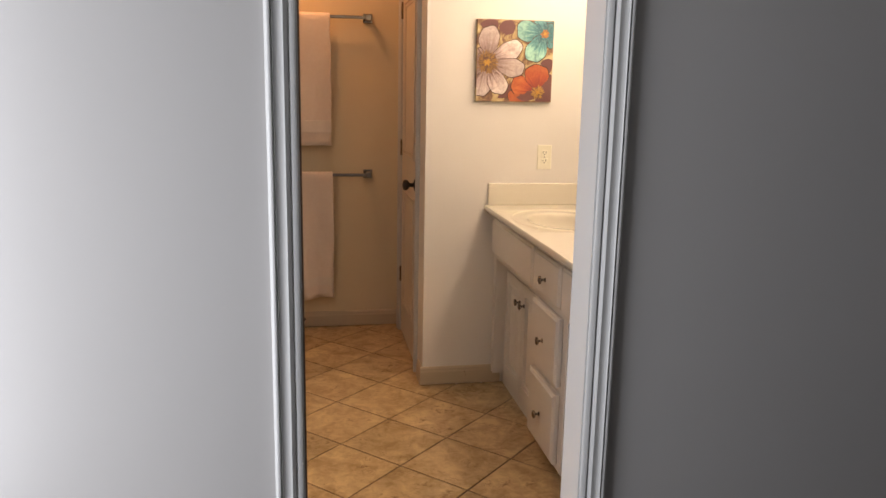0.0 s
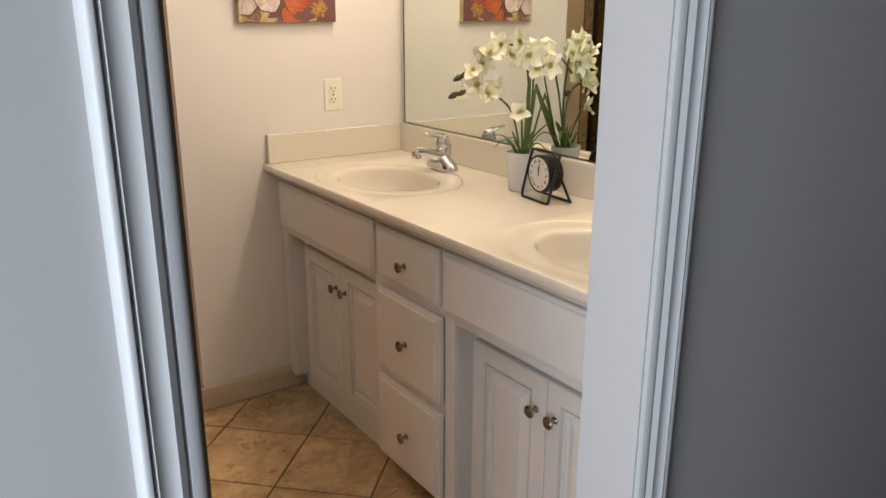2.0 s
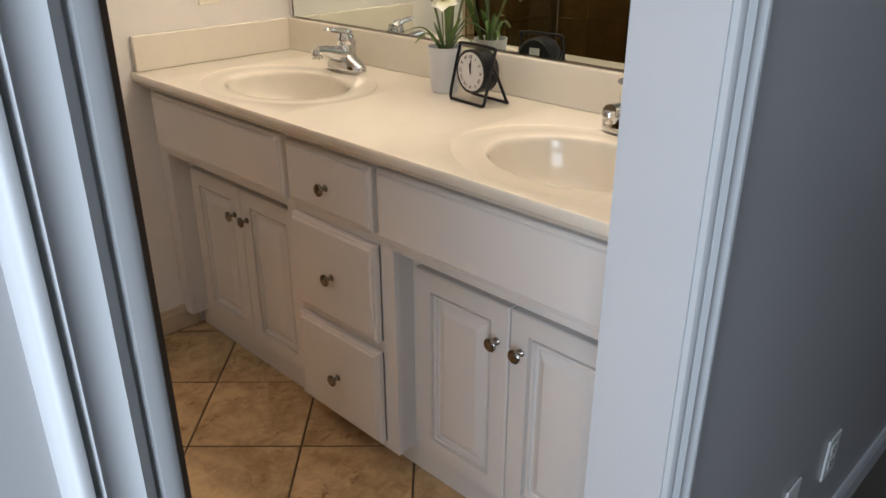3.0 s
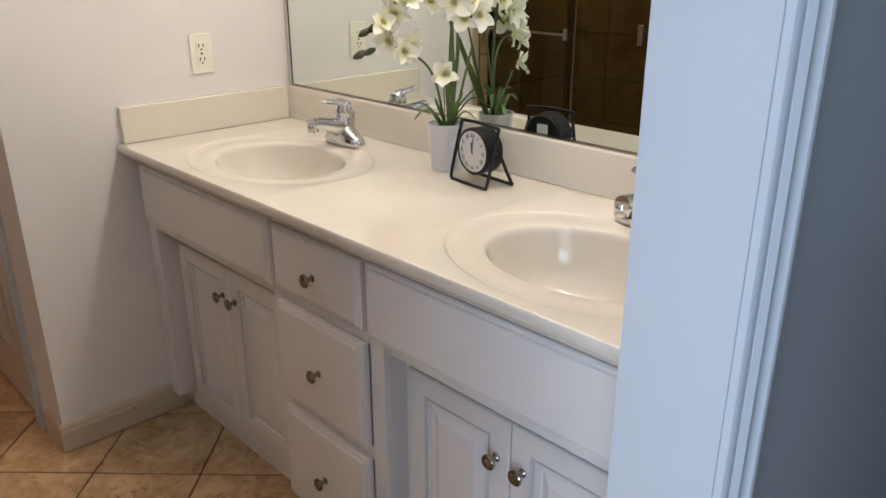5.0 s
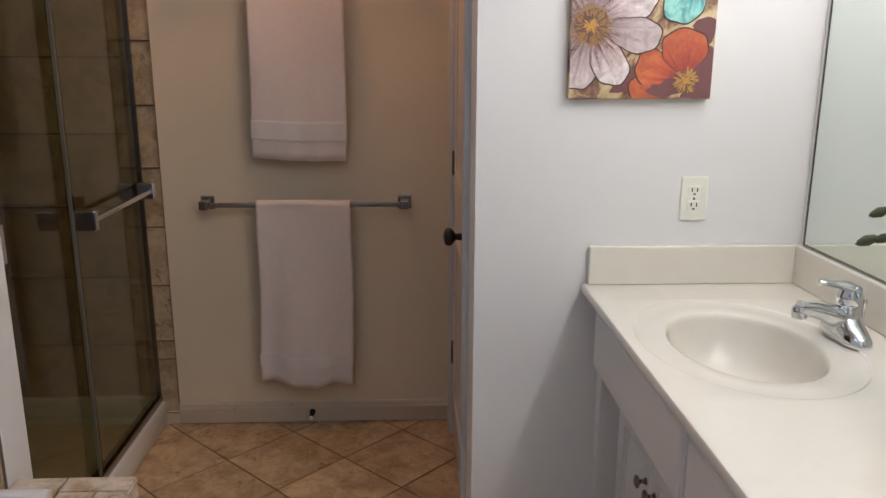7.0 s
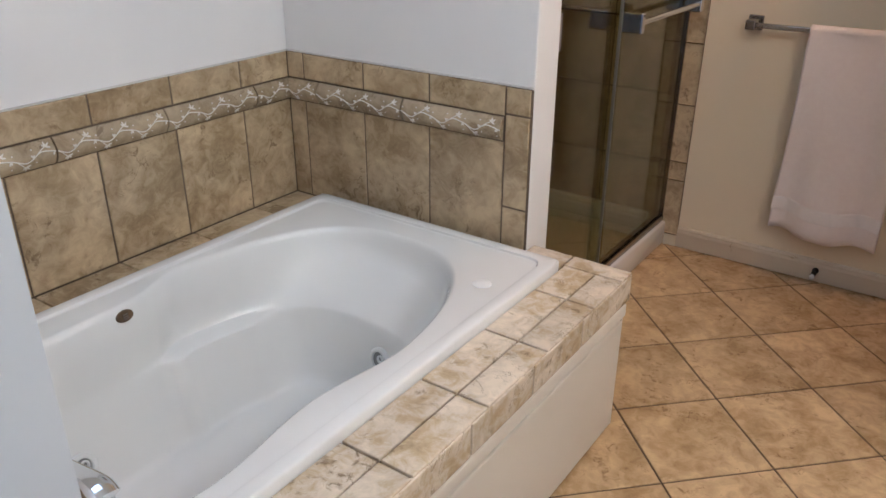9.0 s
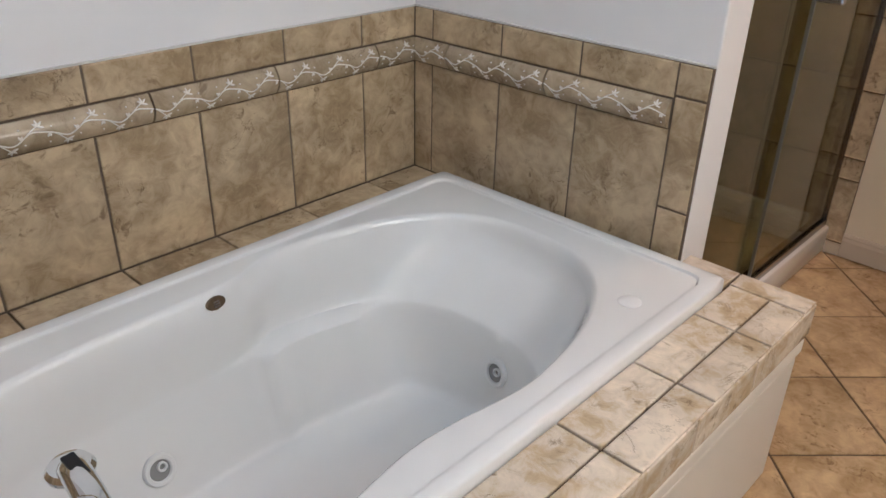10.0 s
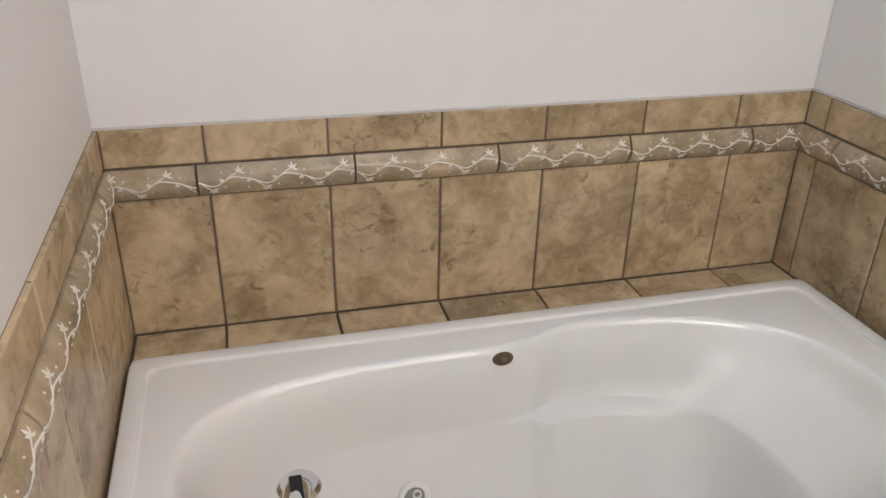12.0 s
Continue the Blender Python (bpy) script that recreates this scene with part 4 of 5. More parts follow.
# ---- outlet plates ----
def outlet(m, label, material, blank=False):
    ob = thing("wall_outlet", (0, 0, 0), label, "outlet")
    part("plate", boxes((-0.035, 0.035, -0.0575, 0.0575, 0.0, 0.006), bevel=0.0025), material, ob)
    if not blank:
        for s in (-1, 1):
            r = part("receptacle", boxes((-0.0165, 0.0165, s * 0.0195 - 0.014, s * 0.0195 + 0.014, 0.005, 0.0075), bevel=0.002), material, ob)
            part("slots", boxes((-0.0085, -0.0055, s * 0.0195 - 0.001, s * 0.0195 + 0.009, 0.007, 0.0079), (0.0055, 0.0085, s * 0.0195 - 0.001, s * 0.0195 + 0.009, 0.007, 0.0079), (-0.003, 0.003, s * 0.0195 - 0.009, s * 0.0195 - 0.005, 0.007, 0.0079)), M_SLOT, r)
        part("screw", lathe([(0, 0.0072), (0.003, 0.007), (0.0034, 0.006)], 12), M_NICKEL, ob)
    else:
        part("jack", lathe([(0, 0.018), (0.004, 0.018), (0.004, 0.009), (0.007, 0.009), (0.007, 0.006)], 12), M_NICKEL, ob)
    ob.matrix_world = m
    return ob


outlet(pose(-0.301, -0.0005, 1.121, 90, 0, 0), "ivory duplex outlet above the counter", M_IVORY)
outlet(pose(0.065, BED_Y - 0.0005, 0.195, 90, 0, 0), "white duplex outlet low on the bedroom wall", M_WHITE)
outlet(pose(-0.165, BED_Y - 0.0005, 0.195, 90, 0, 0), "white cable plate low on the bedroom wall", M_WHITE, True)


# ---- things on the counter ----
def basin_faucet(y):
    ob = thing("basin_faucet", (-0.108, y + 0.014, CT), "chrome single-lever basin faucet behind an oval bowl", "faucet", "basin faucets")
    bm = bmesh.new()
    loops = []
    for rx, ry, z in ((0.031, 0.080, 0.0), (0.032, 0.081, 0.003), (0.031, 0.079, 0.013), (0.028, 0.068, 0.025), (0.026, 0.042, 0.038), (0.024, 0.027, 0.050)):
        loops.append([bm.verts.new((rx * math.copysign(abs(math.cos(a)) ** 0.8, math.cos(a)), ry * math.copysign(abs(math.sin(a)) ** 0.8, math.sin(a)), z)) for a in (k * math.tau / 40 for k in range(40))])
    bridge(bm, loops)
    bm.faces.new(loops[-1])
    bmesh.ops.recalc_face_normals(bm, faces=bm.faces)
    part("base", bm, M_CHROME, ob, "", True)
    part("body", lathe([(0.024, 0.028), (0.027, 0.048), (0.026, 0.072), (0.0235, 0.076), (0.026, 0.080), (0.0265, 0.096), (0.021, 0.109), (0, 0.114)], 28), M_CHROME, ob, "", True)
    spout = smooth_path([(0.0, 0, 0.042), (-0.040, 0, 0.054), (-0.078, 0, 0.065), (-0.108, 0, 0.068)])
    part("spout", tube(spout, [0.027 - 0.010 * ease(0, 0.8, i / (len(spout) - 1)) for i in range(len(spout))], 18), M_CHROME, ob, "", True)
    part("aerator", lathe([(0, 0.0), (0.0145, 0.0), (0.016, 0.003), (0.016, 0.020), (0.014, 0.025), (0, 0.025)], 20, "z", (-0.106, 0, 0.046)), M_CHROME, ob, "", True)
    lever = smooth_path([(0.012, 0, 0.106), (-0.012, 0, 0.116), (-0.042, 0, 0.121), (-0.072, 0, 0.126)], 5)
    part("lever", tube(lever, [0.021 - 0.008 * ease(0.1, 0.7, i / (len(lever) - 1)) - 0.004 * ease(0.9, 1, i / (len(lever) - 1)) for i in range(len(lever))], 14, squash=0.6), M_CHROME, ob, "", True)
    part("lift_rod", tube([(0.034, 0, 0.01), (0.034, 0, 0.075)], 0.0028, 8), M_CHROME, ob, "", True)
    part("lift_knob", lathe([(0, 0.072), (0.005, 0.073), (0.006, 0.080), (0.004, 0.085), (0, 0.086)], 12, "z", (0.034, 0, 0)), M_CHROME, ob, "", True)
    return ob


for sy in SINKS:
    basin_faucet(sy)

# orchid in a white pot
POT = Vector((-0.098, -0.838, CT))
orchid = thing("orchid_plant", POT, "artificial white orchid in a white ceramic pot on the counter", "plant")
part("pot", lathe([(0, 0.004), (0.034, 0.0), (0.037, 0.003), (0.0455, 0.112), (0.047, 0.115), (0.0465, 0.118), (0.044, 0.117), (0.042, 0.100), (0.0, 0.100)], 36), M_POT, orchid, "white ceramic pot", True)
part("moss", lathe([(0.042, 0.100), (0.030, 0.106), (0.012, 0.109), (0, 0.110)], 20), M_SOIL, orchid, "dark moss", True)
n = Nodes("orchid_green")
c = n.coords()
n.base(n.mix(n.noise(c, 30.0, 4.0), (0.055, 0.115, 0.020), (0.13, 0.22, 0.045)))
M_LEAF = n.set(Roughness=0.42)
n = Nodes("orchid_stem")
c = n.coords()
n.base(n.mix(n.noise(c, 60.0, 4.0), (0.06, 0.085, 0.02), (0.12, 0.155, 0.045)))
M_STEM = n.set(Roughness=0.5)
n = Nodes("orchid_petal")
c = n.coords()
d = n.node("ShaderNodeVectorMath")
d.operation = "LENGTH"
n.link(c, d.inputs[0])
r = n.node("ShaderNodeMapRange")
n.link(d.outputs["Value"], r.inputs[0])
r.inputs[1].default_value, r.inputs[2].default_value = 0.006, 0.034
n.base(n.mix(n.noise(c, 60.0, 3.0), n.ramp(r.outputs[0], [(0.0, (0.60, 0.64, 0.12)), (0.5, (0.87, 0.87, 0.52)), (1.0, (0.92, 0.91, 0.79))]), (0.92, 0.91, 0.80)))
n.bump(n.noise(c, 150.0, 3.0), 0.2, 0.001)
M_PETAL = n.set(Roughness=0.55, Subsurface_Weight=0.15, Subsurface_Radius=(0.01, 0.01, 0.006))
M_THROAT = plain("orchid_throat", (0.74, 0.68, 0.26), 0.5, 0, 0.35, 120)
M_BUD = plain("orchid_bud", (0.075, 0.08, 0.030), 0.5, 0, 0.4, 90)
SIDE, DEEP = Vector((0.80, -0.60, 0)), Vector((0.60, 0.80, 0))


def spot_at(across, height, depth):
    return SIDE * across + DEEP * depth + Vector((0, 0, height))


def petal(bm, turn, length, width, lean, rnd):
    """One cupped petal that grows from the origin; z is the flower's axis."""
    m = pose(0, 0, 0, 0, 0, math.degrees(turn)) @ pose(0, 0, 0, 0, -lean, 0)
    nu, nv = 6, 5
    twist = rnd.uniform(-0.25, 0.25)
    grid = []
    for i in range(nu + 1):
        u = i / nu
        w = width * (math.sin(math.pi * min(1, 0.10 + 0.88 * u)) ** 0.65)
        row = []
        for j in range(nv):
            v = -1 + 2 * j / (nv - 1)
            z = 0.10 * length * math.sin(u * 2.4) - 0.28 * width * v * v * (1 - 0.4 * u) * -1 + 0.06 * length * math.sin(6 * u + 3 * v + twist * 8)
            row.append(bm.verts.new(m @ Vector((length * u, v * w, z + twist * v * w))))
        grid.append(row)
    for a, b in zip(grid, grid[1:]):
        for j in range(nv - 1):
            bm.faces.new((a[j], a[j + 1], b[j + 1], b[j]))


def orchid_flower(place, facing, size, seed):
    rnd = random.Random(seed)
    bm = bmesh.new()
    for k in range(5):
        wide = 0.42 if k in (1, 4) else 0.27
        petal(bm, k * math.tau / 5 + rnd.uniform(-0.12, 0.12), size * rnd.uniform(0.9, 1.08), size * wide * rnd.uniform(0.85, 1.15), rnd.uniform(-2, 44), rnd)
    fl = part("flower", bm, M_PETAL, orchid, "white orchid flower", "all")
    lip = bmesh.new()
    for k in range(3):
        petal(lip, k * 2.1 + rnd.random(), size * 0.40, size * 0.14, 58, rnd)
    part("throat", lip, M_THROAT, fl, "yellow-green throat", "all")
    fl.matrix_basis = Matrix.Translation(place) @ Vector(facing).to_track_quat("Z", "Y").to_matrix().to_4x4() @ pose(0, 0, 0, 0, 0, rnd.uniform(0, 360))
    return fl


# the stems arch out of the pot; their flowers hang along the upper third
STEMS = (((0.01, 0.10, 0), (0.02, 0.25, 0.01), (0.0, 0.40, 0.0), (-0.06, 0.43, -0.01), (-0.13, 0.385, -0.02), (-0.185, 0.335, -0.02)),
         ((0.0, 0.10, 0.01), (-0.03, 0.23, 0.01), (-0.085, 0.285, 0.0), (-0.145, 0.300, -0.02), (-0.20, 0.285, -0.02)),
         ((0.015, 0.10, 0.0), (0.028, 0.26, 0.02), (0.035, 0.37, 0.04), (0.05, 0.39, 0.02), (0.062, 0.345, -0.02)),
         ((0.005, 0.10, -0.01), (0.0, 0.17, -0.02), (-0.005, 0.225, -0.04)),
         ((0.02, 0.10, 0.02), (0.06, 0.25, 0.05), (0.09, 0.34, 0.08), (0.085, 0.31, 0.10)))
for pts in STEMS:
    part("stem", tube(smooth_path([spot_at(a, h, d) for a, h, d in pts], 5), 0.0032, 7), M_STEM, orchid, "", True)
FLOWERS = ((-0.010, 0.435, -0.02), (0.020, 0.415, -0.03), (-0.065, 0.425, -0.03), (-0.040, 0.398, 0.02), (-0.105, 0.400, -0.03), (-0.128, 0.372, -0.02), (-0.152, 0.352, -0.04), (-0.075, 0.300, -0.03),
           (-0.132, 0.308, -0.03), (-0.006, 0.238, -0.05), (0.052, 0.398, -0.01), (0.068, 0.372, -0.03), (0.030, 0.385, 0.05), (0.085, 0.345, 0.09), (0.050, 0.43, 0.05), (0.10, 0.30, 0.11), (-0.085, 0.418, 0.01), (-0.118, 0.392, 0.02), (-0.105, 0.292, -0.05), (-0.145, 0.338, 0.0), (0.010, 0.402, -0.05), (0.040, 0.360, -0.04))
for k, (a, h, d) in enumerate(FLOWERS):
    rnd = random.Random(100 + k)
    facing = -DEEP * (1.0 if d < 0.04 else -0.6) + SIDE * rnd.uniform(-1.0, 0.8) + Vector((0, 0, rnd.uniform(-0.45, 0.7)))
    orchid_flower(spot_at(a, h + 0.004, d), facing, rnd.uniform(0.037, 0.047), 200 + k)
for a, h, d, s in ((-0.205, 0.285, -0.02, 0.013), (-0.182, 0.292, -0.02, 0.011), (-0.192, 0.335, -0.02, 0.012), (-0.172, 0.345, -0.02, 0.013)):
    ob = part("bud", lathe([(0, -1.5 * s), (0.45 * s, -1.0 * s), (0.75 * s, 0), (0.5 * s, 1.0 * s), (0, 1.6 * s)], 12), M_BUD, orchid, "closed dark bud", True)
    ob.matrix_basis = Matrix.Translation(spot_at(a, h, d)) @ pose(0, 0, 0, 25, 60, 0)


def blade(base, tip, bend, width, seed):
    """A strap leaf that rises from base and bows over to tip."""
    rnd = random.Random(seed)
    bm = bmesh.new()
    mid = (Vector(base) + Vector(tip)) / 2 + Vector(bend)
    pts = smooth_path([base, mid, tip], 7)
    side = (pts[-1] - pts[0]).cross(Vector((0.3, 0.2, 0.9))).normalized()
    rows = []
    for i, p in enumerate(pts):
        u = i / (len(pts) - 1)
        w = width * (0.55 + 0.6 * u) * (1 - u ** 4) + 0.0006
        up = side.cross((pts[min(i + 1, len(pts) - 1)] - pts[max(i - 1, 0)]).normalized())
        rows.append([bm.verts.new(p + side * w * s + up * (0.35 * w * abs(s)) + off) for off in (Vector(), -0.0012 * up) for s in (-1, 0, 1)])
    for a, b in zip(rows, rows[1:]):
        for j in (0, 1):
            bm.faces.new((a[j], a[j + 1], b[j + 1], b[j]))
            bm.faces.new((a[j + 3], b[j + 3], b[j + 4], a[j + 4]))
    return bm


BLADES = (((0.0, 0.105, 0.0), (-0.11, 0.165, -0.03), 0.030), ((0.01, 0.105, 0.01), (0.115, 0.150, 0.0), 0.045), ((0.0, 0.105, 0.0), (0.085, 0.205, 0.02), 0.01),
          ((0.01, 0.105, 0.02), (0.025, 0.37, 0.08), 0.0), ((0.015, 0.105, 0.02), (0.05, 0.33, 0.10), 0.0), ((-0.01, 0.105, -0.01), (-0.085, 0.135, -0.05), 0.035), ((0.0, 0.105, 0.02), (0.0, 0.26, 0.08), 0.0), ((0.01, 0.105, -0.01), (0.075, 0.125, -0.03), 0.03), ((0.0, 0.105, 0.0), (0.04, 0.19, -0.01), 0.0), ((0.0, 0.105, 0.0), (-0.03, 0.18, -0.01), 0.0))
for k, (a, b, lift) in enumerate(BLADES):
    part("leaf", blade(spot_at(*a), spot_at(*b), Vector((0, 0, lift)), 0.0048 + 0.0014 * (k % 3) + (0.003 if b[2] > 0.06 else 0), 300 + k), M_LEAF, orchid, "narrow green leaf", "all")

# desk clock in a black wire stand
clock = thing("desk_clock", (-0.165, -0.968, CT), "round black clock with white Roman dial in wire stand", "clock")
R_C = 0.0565
part("case", lathe([(0, -0.006), (0.050, -0.006), (R_C, -0.001), (R_C, 0.040), (0.050, 0.047), (0, 0.048)], 40, "x", (0, 0, 0.082)), M_BLACK, clock, "black metal case", True)
part("bezel", lathe([(0.0495, -0.007), (0.053, -0.0095), (R_C, -0.007), (R_C + 0.001, 0.0)], 40, "x", (0, 0, 0.082)), M_BLACK, clock, "", True)
dial = part("dial", lathe([(0, -0.0072), (0.0495, -0.0072), (0.0495, -0.0065)], 40, "x", (0, 0, 0.082)), M_DIAL, clock, "white dial with Roman numerals")
NUMERALS = ("XII", "I", "II", "III", "IIII", "V", "VI", "VII", "VIII", "IX", "X", "XI")
for k, word in enumerate(NUMERALS):
    curve = bpy.data.curves.new("numeral", "FONT")
    curve.body, curve.size, curve.align_x, curve.align_y, curve.extrude = word, 0.0130, "CENTER", "CENTER", 0.0003
    tmp = bpy.data.objects.new("numeral", curve)
    scene.collection.objects.link(tmp)
    mesh = bpy.data.meshes.new_from_object(tmp.evaluated_get(bpy.context.evaluated_depsgraph_get()))
    bpy.data.objects.remove(tmp)
    mesh.materials.clear()
    mesh.materials.append(M_MARK)
    ob = new("numeral", mesh)
    ob.parent = dial
    a = -k * math.tau / 12
    ob.matrix_basis = Matrix.Translation((-0.0078, 0, 0.082)) @ Matrix(((0, 0, -1, 0), (-1, 0, 0, 0), (0, 1, 0, 0), (0, 0, 0, 1))) @ pose(0, 0, 0, 0, 0, math.degrees(a)) @ pose(0, 0.0385, 0)
for name, length, width, a in (("hour_hand", 0.022, 0.0022, 8), ("minute_hand", 0.032, 0.0015, -6)):
    ob = part(name, boxes((-width, width, -0.006, length, 0, 0.0006)), M_MARK, clock)
    ob.matrix_basis = Matrix.Translation((-0.0085, 0, 0.082)) @ Matrix(((0, 0, -1, 0), (-1, 0, 0, 0), (0, 1, 0, 0), (0, 0, 0, 1))) @ pose(0, 0, 0, 0, 0, a)
part("maker_label", boxes((0.0478, 0.0495, -0.018, 0.014, 0.072, 0.112)), M_DIAL, clock, "pale paper label on the back")


def wire(points, r=0.0042):
    return tube(smooth_path(points, 4), r, 10)


part("front_loop", wire([(-0.018, 0.064, 0.004), (-0.018, 0.052, 0.004), (-0.018, -0.052, 0.004), (-0.018, -0.065, 0.010), (-0.014, -0.068, 0.030), (0.012, -0.068, 0.130), (0.0145, -0.058, 0.147), (0.0145, 0.054, 0.147), (0.012, 0.067, 0.132), (-0.014, 0.068, 0.030), (-0.018, 0.066, 0.008), (-0.018, 0.060, 0.004)]), M_BLACK, clock, "black wire loop", True)
part("back_loop", wire([(0.008, -0.068, 0.110), (0.040, -0.068, 0.045), (0.060, -0.067, 0.008), (0.062, -0.060, 0.004), (0.062, 0.060, 0.004), (0.060, 0.067, 0.008), (0.040, 0.068, 0.045), (0.008, 0.068, 0.110)]), M_BLACK, clock, "black wire loop", True)
for s in (-1, 1):
    part("pivot", tube([(0.018, s * R_C, 0.084), (0.006, s * 0.071, 0.084)], 0.004, 10), M_BLACK, clock, "", True)
clock.matrix_basis = pose(-0.148, -0.984, CT, 0, 0, -6) @ Matrix.Diagonal((0.96, 0.96, 0.96, 1))


# ---- towels on their bars ----
BAR_Y = NORTH_Y - 0.066


def towel_bar(z):
    ob = thing("towel_bar", (0, 0, 0), "brushed nickel towel bar with square posts", "towel bar", "towel bars")
    part("bar", boxes((-1.815, -1.065, BAR_Y - 0.007, BAR_Y + 0.007, z - 0.009, z + 0.009), bevel=0.003), M_NICKEL, ob)
    for x in (-1.82, -1.06):
        post = part("post", boxes((x - 0.017, x + 0.017, BAR_Y - 0.016, NORTH_Y - 0.009, z - 0.017, z + 0.017), bevel=0.004), M_NICKEL, ob)
        part("rosette", boxes((x - 0.026, x + 0.026, NORTH_Y - 0.010, NORTH_Y - 0.0005, z - 0.026, z + 0.026), bevel=0.003), M_NICKEL, post)
    return ob


def towel(x0, x1, z_bar, z_front, z_back, seed, label, wave, bands):
    """A folded towel over a bar: one thick sheet that hangs down in front and behind."""
    rnd = random.Random(seed)
    ob = thing("towel", (0, 0, 0), label, "towel", "towels on the bars")
    nx, t = 40, 0.011
    ph = [rnd.uniform(0, 6.28) for _ in range(4)]

    def column(u):
        x = x0 + (x1 - x0) * u
        path = []
        low_f = z_front + 0.018 * (0.5 + 0.5 * math.sin(7 * u + ph[0])) * wave + 0.012 * (u - 0.5) * -1
        for k in range(26):
            s = k / 25
            z = low_f + (z_bar - low_f) * s
            fold = (1 - s) ** 1.3 * wave
            y = BAR_Y - 0.020 - 0.016 * fold * (math.sin(9.5 * u + ph[1]) + 0.5 * math.sin(19 * u + ph[2])) - 0.004 * math.sin(5 * s + 6 * u + ph[3])
            path.append((x + 0.010 * fold * math.sin(6 * s + ph[3]) - 0.012 * (u - 0.5) * s, y, z))
        for k in range(1, 8):
            a = math.pi * k / 8
            path.append((x - 0.012 * (u - 0.5), BAR_Y - 0.020 * math.cos(a), z_bar + 0.020 * math.sin(a)))
        for k in range(12):
            s = k / 11
            path.append((x - 0.012 * (u - 0.5), BAR_Y + 0.020 + 0.010 * s, z_bar - (z_bar - z_back) * s))
        inner = [(px, py + (t if i < 26 else (-t if i > 32 else 0)), pz - (t if 26 <= i <= 32 else 0)) for i, (px, py, pz) in enumerate(path)]
        return path, inner

    bm = bmesh.new()
    cols = []
    for i in range(nx + 1):
        outer, inner = column(i / nx)
        cols.append([bm.verts.new(p) for p in outer + inner[::-1]])
    for a, b in zip(cols, cols[1:]):
        for k in range(len(a)):
            j = (k + 1) % len(a)
            bm.faces.new((a[k], a[j], b[j], b[k]))
    bm.faces.new(cols[0][::-1])
    bm.faces.new(cols[-1])
    bmesh.ops.recalc_face_normals(bm, faces=bm.faces)
    part("cloth", bm, M_TOWEL, ob, "", "all")
    for s0, s1 in bands:
        bm = bmesh.new()
        rows = []
        for i in range(nx + 1):
            outer, _ = column(i / nx)
            row = []
            for k in range(13):
                w = 25 * (s0 + (s1 - s0) * k / 12)
                p, q = Vector(outer[int(w)]), Vector(outer[int(w) + 1])
                m = p.lerp(q, w - int(w))
                row.append(bm.verts.new((m.x, m.y - 0.0012 - 0.0032 * (k % 2), m.z)))
            rows.append(row)
        for a, b in zip(rows, rows[1:]):
            for k in range(12):
                bm.faces.new((a[k], a[k + 1], b[k + 1], b[k]))
        part("woven_band", bm, M_TBAND, ob, "flat woven band", "all")
    return ob


towel_bar(0.930)
towel_bar(1.814)
towel(-1.628, -1.262, 0.930, 0.190, 0.35, 3, "white bath towel over the lower bar", 1.0, ((0.10, 0.17),))
towel(-1.622, -1.270, 1.814, 1.100, 1.25, 8, "white bath towel over the upper bar", 0.35, ((0.10, 0.20),))

stop = thing("door_stop", (-1.448, NORTH_Y - 0.012, 0.050), "small dark spring door stop on the baseboard", "door stop")
part("spring", lathe([(0.012, 0.0), (0.012, 0.004)] + [(0.0075 + 0.0015 * (k % 2), 0.004 + 0.004 * k) for k in range(14)] + [(0, 0.06)], 14, "-y"), M_BRONZE, stop, "", True)
part("tip", lathe([(0, 0.058), (0.008, 0.058), (0.009, 0.066), (0.006, 0.070), (0, 0.071)], 14, "-y"), M_WHITE, stop, "white rubber tip", True)


# ---- tiles ----
def inset_poly(poly, d):
    out = []
    n = len(poly)
    for k in range(n):
        p, q, r = Vector(poly[k - 1]), Vector(poly[k]), Vector(poly[(k + 1) % n])
        e1, e2 = (q - p).normalized(), (r - q).normalized()
        n1, n2 = Vector((-e1.y, e1.x)), Vector((-e2.y, e2.x))
        b = n1 + n2
        out.append(q + b * (d / max(0.3, 1 + n1.dot(n2))))
    return out


def tile_bm(poly, t, ch=0.0022):
    """A flat tile of any convex outline, thickness t, with eased edges; its face at z = 0."""
    bm = bmesh.new()
    loops = [[bm.verts.new((p[0], p[1], z)) for p in pts] for pts, z in ((poly, -t), (poly, -ch), (inset_poly(poly, ch * 0.5), -ch * 0.3), (inset_poly(poly, ch * 1.6), 0.0))]
    bridge(bm, loops)
    bm.faces.new(loops[-1])
    bmesh.ops.recalc_face_normals(bm, faces=bm.faces)
    return bm


CACHE = {}


def wall_tile(parent, m, w, h, material, name="tile", t=0.008):
    key = (round(w, 3), round(h, 3), material.name)
    if key not in CACHE:
        CACHE[key] = finish(name, tile_bm([(-w / 2, -h / 2), (w / 2, -h / 2), (w / 2, h / 2), (-w / 2, h / 2)], t), material)
    ob = new(name, CACHE[key])
    ob.parent = parent
    ob.matrix_basis = m
    return ob


